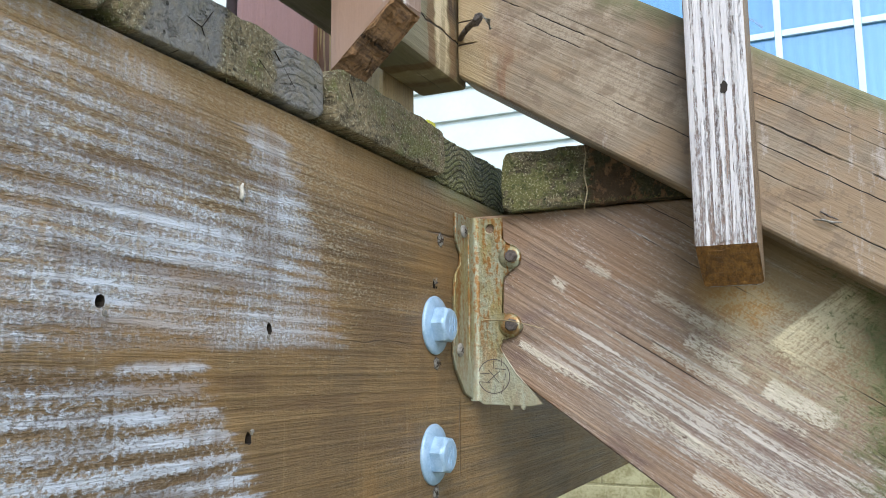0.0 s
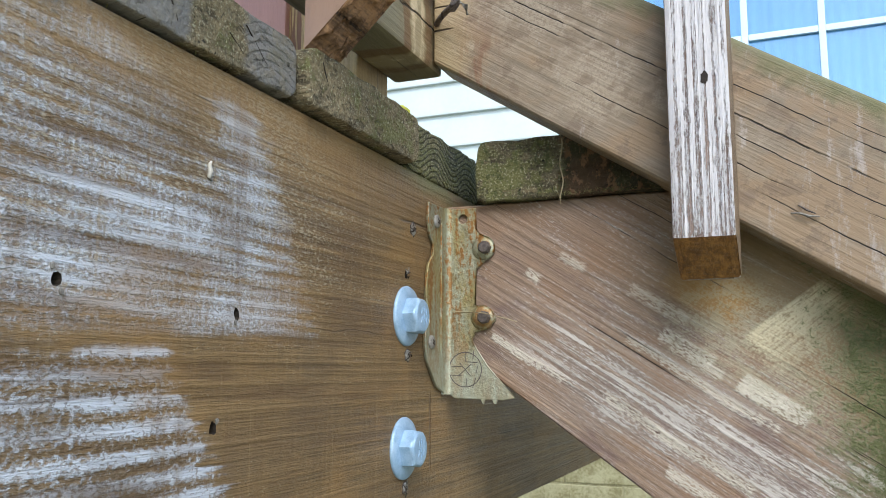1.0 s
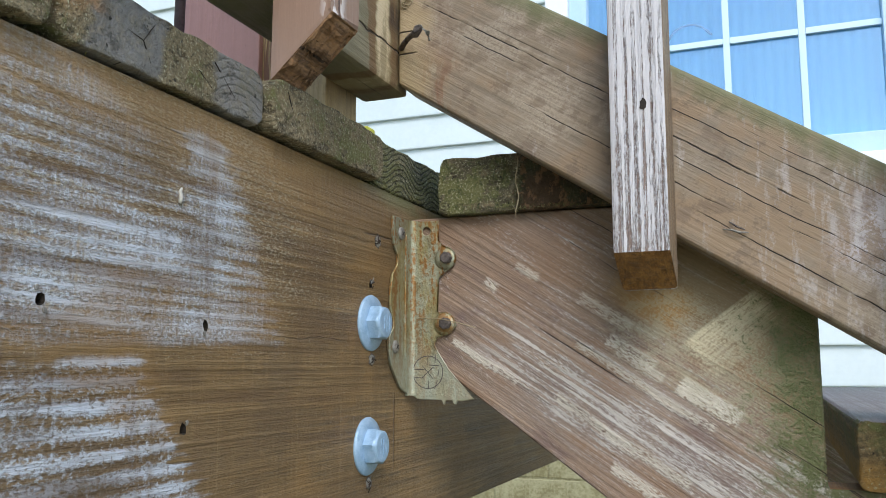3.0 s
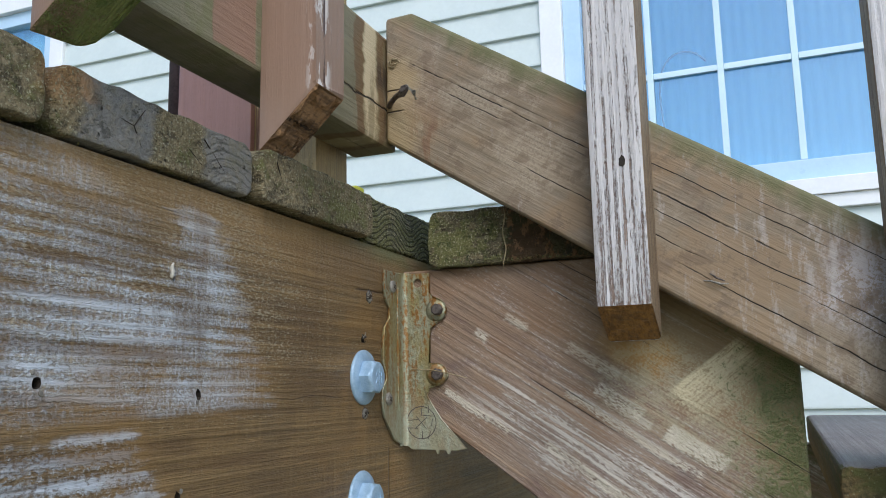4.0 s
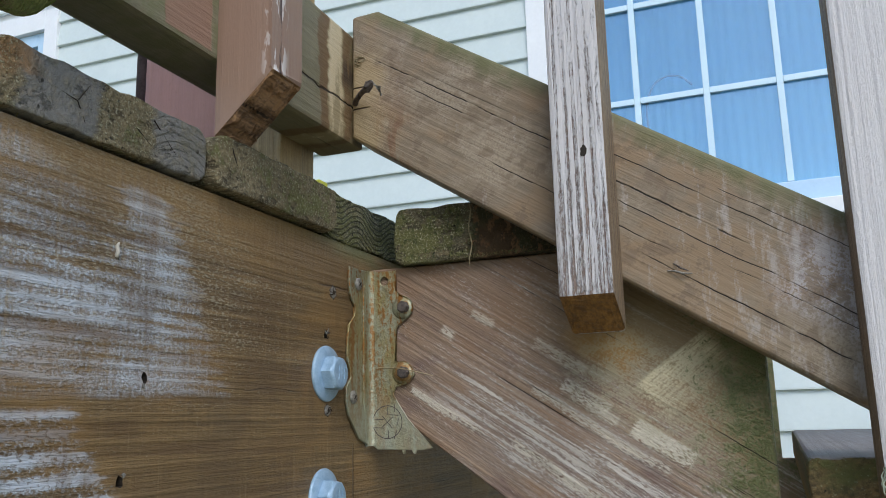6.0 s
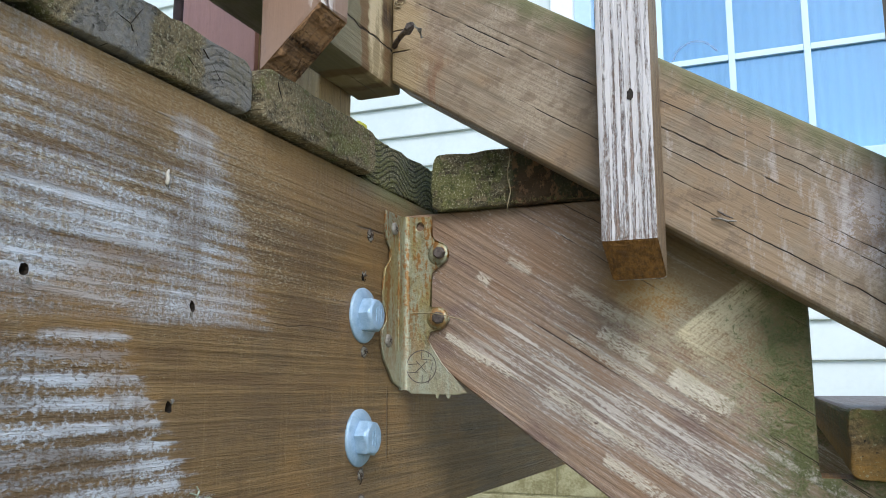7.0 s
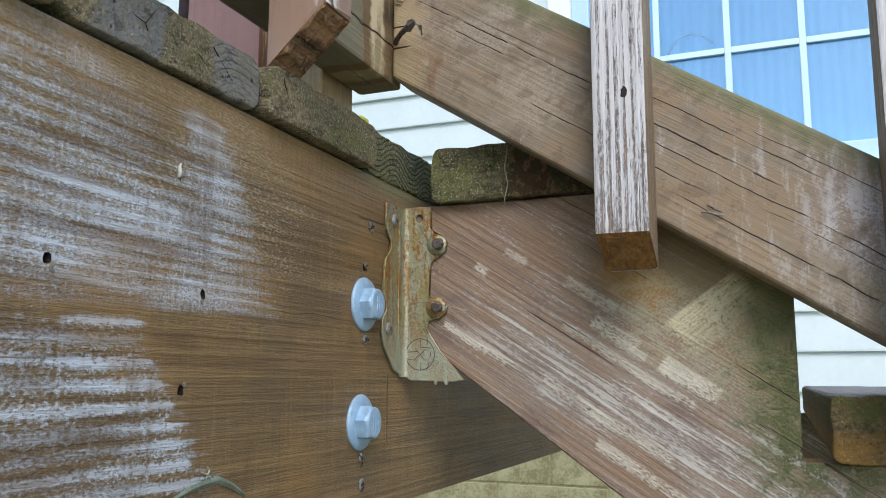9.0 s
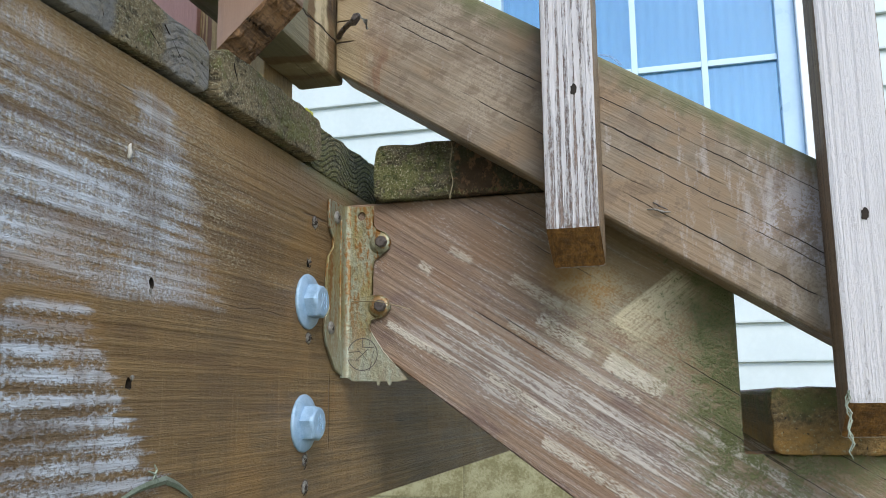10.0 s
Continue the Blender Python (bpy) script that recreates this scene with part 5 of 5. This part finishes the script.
for pts in ([(-0.236, -0.1975), (-0.233, -0.1930), (-0.235, -0.1905)], [(-0.240, -0.1930), (-0.235, -0.1945), (-0.231, -0.1985)]):
    scrap = tube([(0.0012, y, z) for y, z in pts], 0.0006, 5)
    tagged(link("grass_scrap", scrap, M_LEAF), "short dry grass scrap stuck to the joist", "leaf", "grass scraps")
root = [(0.0885 + 0.0012 * math.sin(q * 1.3), -0.0118 - 0.0006 * math.sin(q), 0.027 - 0.0052 * q) for q in range(10)]
tagged(link("root_thread", tube(root, 0.0005), M_THREAD), "dry root thread hanging on the mossy tread end", "root")
for q in range(3):
    strand = [(0.3325 + 0.0016 * math.sin(1.9 * i + q), -0.0716 - 0.0008 * math.sin(i + 2 * q), -0.158 - 0.0042 * i) for i in range(8 + q)]
    tagged(link("moss_strand", tube(strand, 0.0004, 5), M_LEAF), "pale dry moss strand hanging from a baluster foot", "moss", "moss strands")
hair = smooth_line([(0.0075, -0.0040, -0.0885), (0.0190, -0.0075, -0.0895), (0.0320, -0.0130, -0.0905), (0.0480, -0.0085, -0.0945), (0.0540, -0.0030, -0.0965)], 4)
tagged(link("dry_stalk", tube(hair, 0.0004, 5), M_THREAD), "thin dry stalk caught behind a bracket nail", "stalk")
# bent nail and knot on the rail
bent = [(0.0070, -0.0345, 0.1085), (0.0120, -0.0410, 0.1095), (0.0200, -0.0490, 0.1105), (0.0285, -0.0560, 0.1110)]
nail = tagged(link("bent_nail", tube(smooth_line(bent, 4), 0.0021, 8), M_NAIL, smooth=True), "dark bent nail sticking out of the rail end", "nail")
head = lathe([(0.0020, -0.0012), (0.0050, -0.0008), (0.0054, 0.0006), (0.0036, 0.0016)], "x", (0, 0, 0), 9)
for v in head.verts:
    v.co = Matrix.Rotation(radians(35), 3, "Y") @ (v.co + 0.0009 * noise.noise_vector(v.co * 400)) + Vector((0.0290, -0.0562, 0.1112))
part("head", head, M_NAIL, nail)
scrap = [(0.0270, -0.0530, 0.1130), (0.0315, -0.0545, 0.1145), (0.0355, -0.0520, 0.1110), (0.0350, -0.0470, 0.1070)]
tagged(link("nail_scrap", tube(scrap, 0.0019, 7), M_OLDZINC, smooth=True), "curled grey metal scrap beside the bent nail", "scrap")
chip = [(0.228, -0.0360, -0.0395), (0.233, -0.0385, -0.0405), (0.238, -0.0390, -0.0425), (0.243, -0.0370, -0.0425)]
tagged(link("splinter", tube(chip, 0.0007, 5), M_OLDZINC), "pale splinter lifted round a nail in the rail", "splinter")
chip = [(0.232, -0.0360, -0.0350), (0.236, -0.0390, -0.0385), (0.241, -0.0372, -0.0408)]
tagged(link("splinter", tube(chip, 0.0007, 5), M_NAIL), "pale splinter lifted round a nail in the rail", "splinter")
tagged(link("yellow_leaf", box((-0.010, -0.086, 0.0325), (0.006, -0.074, 0.0365), 0.001), M_YELLOW), "small yellow leaf scrap on the deck edge", "leaf")

# nail holes in the balusters: raised dark plugs that paint the shade of an opening
for (x, z) in ((0.1864, 0.0352), (0.3505, -0.0580)):
    b = prism(ring(x, z, 0.0022, 14, 0.30, 1.9, random.Random(7)), "y", -0.0712, -0.0690)
    tagged(link("nail_hole", b, M_ROT_SHADE), "dark plug painted as a shaded nail hole in the baluster face", "nail hole", "baluster nail holes")

# flakes of paint curling beside the holes in the joist
rng = random.Random(21)
for (y, z) in ((-0.2440, -0.1088), (-0.2545, -0.1500), (-0.3400, -0.1035), (-0.3445, -0.0950), (-0.0560, -0.0350)):
    f = prism(ring(y, z, 0.0010, 9, 0.35, 1.3, rng), "x", -0.0004, 0.0007, 0.0002, 1)
    tagged(link("paint_flake", f, M_OLDZINC), "small curled flake of white paint on the joist", "paint flake", "paint flakes")
# teeth along the bracket's lower edge
for (x, w) in ((0.0290, 0.0016), (0.0375, 0.0022)):
    part("tooth", prism([(x - w, -0.1480), (x + w, -0.1480), (x + w * 0.4, -0.1515), (x - w * 0.3, -0.1510)], "y", -0.0024, -0.0008), M_PLATE, br)

# curled knot fibres beside the bent nail
for q, (r, dz) in enumerate(((0.0048, 0.0), (0.0030, 0.0008))):
    loop = [(0.0125 + r * math.cos(a * 0.55 + q), -0.0366 - 0.0005 * (a % 2), 0.1425 + dz + r * 0.7 * math.sin(a * 0.55 + q)) for a in range(10)]
    tagged(link("knot_fibre", tube(loop, 0.0006, 5), M_THREAD), "curled brown fibre round a knot in the rail", "fibre", "knot fibres")
# hanging fibres and moss tufts on the slanted mossy end
rng = random.Random(33)
tufts = bmesh.new()
for q in range(260):
    a, b = rng.random(), rng.random()
    x = 0.006 + 0.032 * a
    y = -0.356 + 0.022 * b
    z = 0.0395 + 0.0295 * (x - 0.0035) / 0.0365 + 0.002 * b
    if noise.noise(Vector((x * 90, y * 90, 2))) < -0.12:
        continue
    d = Vector((rng.uniform(-0.3, 0.9), rng.uniform(-0.6, 0.6), -1)).normalized() * rng.uniform(0.0008, 0.0022)
    p = Vector((x, y, z + 0.0004))
    e = d.orthogonal().normalized() * 0.00035
    v = [tufts.verts.new(c) for c in (p - e, p + e, p + d + e * 0.3, p + d * 0.9 - e * 0.3)]
    tufts.faces.new(v)
tagged(link("moss_tuft", tufts, M_MOSS), "short green moss on the slanted baluster end", "moss", kind="stuff")

# moss fringe in the joint under the tread end and the board ends
def fringe(spans, count, seed):
    rng, bm = random.Random(seed), bmesh.new()
    for (p0, p1, out) in spans:
        p0, p1, out = Vector(p0), Vector(p1), Vector(out)
        for q in range(count):
            p = p0.lerp(p1, rng.random()) + out * rng.uniform(-0.001, 0.0006) + Vector((0, 0, rng.uniform(-0.0006, 0.0022)))
            if noise.noise(p * 55) < -0.10:
                continue
            d = (out * rng.uniform(0.3, 1.0) + Vector((rng.uniform(-0.8, 0.8), rng.uniform(-0.8, 0.8), rng.uniform(-1.0, 0.5)))).normalized() * rng.uniform(0.0012, 0.0040)
            e = d.orthogonal().normalized() * rng.uniform(0.00014, 0.00028)
            bend = p + d * 0.55 + Vector((0, 0, -0.0005))
            v = [bm.verts.new(c) for c in (p - e, p + e, bend + e * 0.8, p + d + e * 0.2, bend - e * 0.8)]
            bm.faces.new(v)
    return bm


M_FRINGE = plain("olive_moss_fringe", (0.10, 0.105, 0.035), (0.26, 0.24, 0.10), 240, 0.9)
tagged(link("moss_fringe", fringe((((0.034, -0.0085, -0.0120), (0.160, -0.0085, -0.0120), (0, -1, 0)),), 320, 41), M_FRINGE), "thin olive moss fringe under the tread end", "moss", kind="stuff")
tagged(link("moss_fringe", fringe((((0.001, -0.340, 0.0035), (0.001, -0.215, 0.0035), (1, 0, 0)), ((0.005, -0.200, 0.0035), (0.005, -0.070, 0.0035), (1, 0, 0)), ((-0.001, -0.058, 0.0035), (-0.001, 0.020, 0.0035), (1, 0, 0))), 110, 42), M_FRINGE), "thin olive moss fringe under the deck board ends", "moss", kind="stuff")

# splinters on the split slanted end of the painted baluster
rng = random.Random(8)
for q in range(9):
    x = rng.uniform(0.006, 0.036)
    y = rng.uniform(-0.197, -0.168)
    z = 0.0310 + 0.036 * (x - 0.0035) / 0.0365
    tagged(link("splinter", tube([(x, y, z + 0.001), (x - 0.001, y + rng.uniform(-0.002, 0.002), z - 0.0012), (x - 0.003, y + rng.uniform(-0.004, 0.004), z - 0.0024)], 0.0007, 5), M_RUST_END),
           "short red-brown splinter on the split baluster end", "splinter", "baluster end splinters")

# rolled edges of the bracket's flanges
part("rolled_edge", tube([(0.0022, y, z) for y, z in rimleaf[1:15]], 0.0007, 6), M_PLATE, br, smooth=True)
part("rolled_edge", tube([(x, -0.0024, z) for x, z in strleaf[1:19]], 0.0006, 6), M_PLATE, br, smooth=True)
part("rib", prism([(-0.0135, -0.030), (-0.0120, -0.027), (-0.0105, -0.030), (-0.0108, -0.115), (-0.0122, -0.120), (-0.0135, -0.115)], "x", 0.002, 0.0032, 0.0004, 2), M_PLATE, br)
# torn fibres round the corroded nails
rng = random.Random(12)
for (y, z) in ((-0.0559, -0.0382), (-0.0655, -0.0691), (-0.0633, -0.1199), (-0.0652, -0.2007), (-0.0643, -0.2182)):
    for q in range(6):
        a = rng.uniform(0, 6.28)
        l = rng.uniform(0.003, 0.0065)
        p = [(0.0002, y + 0.001 * math.cos(a), z + 0.001 * math.sin(a)), (0.0014, y + l * 0.5 * math.cos(a + 0.3), z + l * 0.5 * math.sin(a + 0.3)), (0.0004, y + l * math.cos(a), z + l * math.sin(a))]
        tagged(link("wood_fibre", tube(p, 0.00045, 5), (M_NAIL, M_OLDZINC, M_ROT_SHADE)[q % 3]), "torn wood fibre beside a corroded nail", "fibre", "nail fibres")

dab = tube([(0.0002, -0.2652, -0.0418), (0.0006, -0.2668, -0.0440), (0.0007, -0.2660, -0.0462), (0.0007, -0.2668, -0.0488), (0.0002, -0.2650, -0.0500)], 0.0010, 7)
tagged(link("paint_dab", dab, M_DAB, smooth=True), "small curled dab of cream paint on the joist", "paint dab")
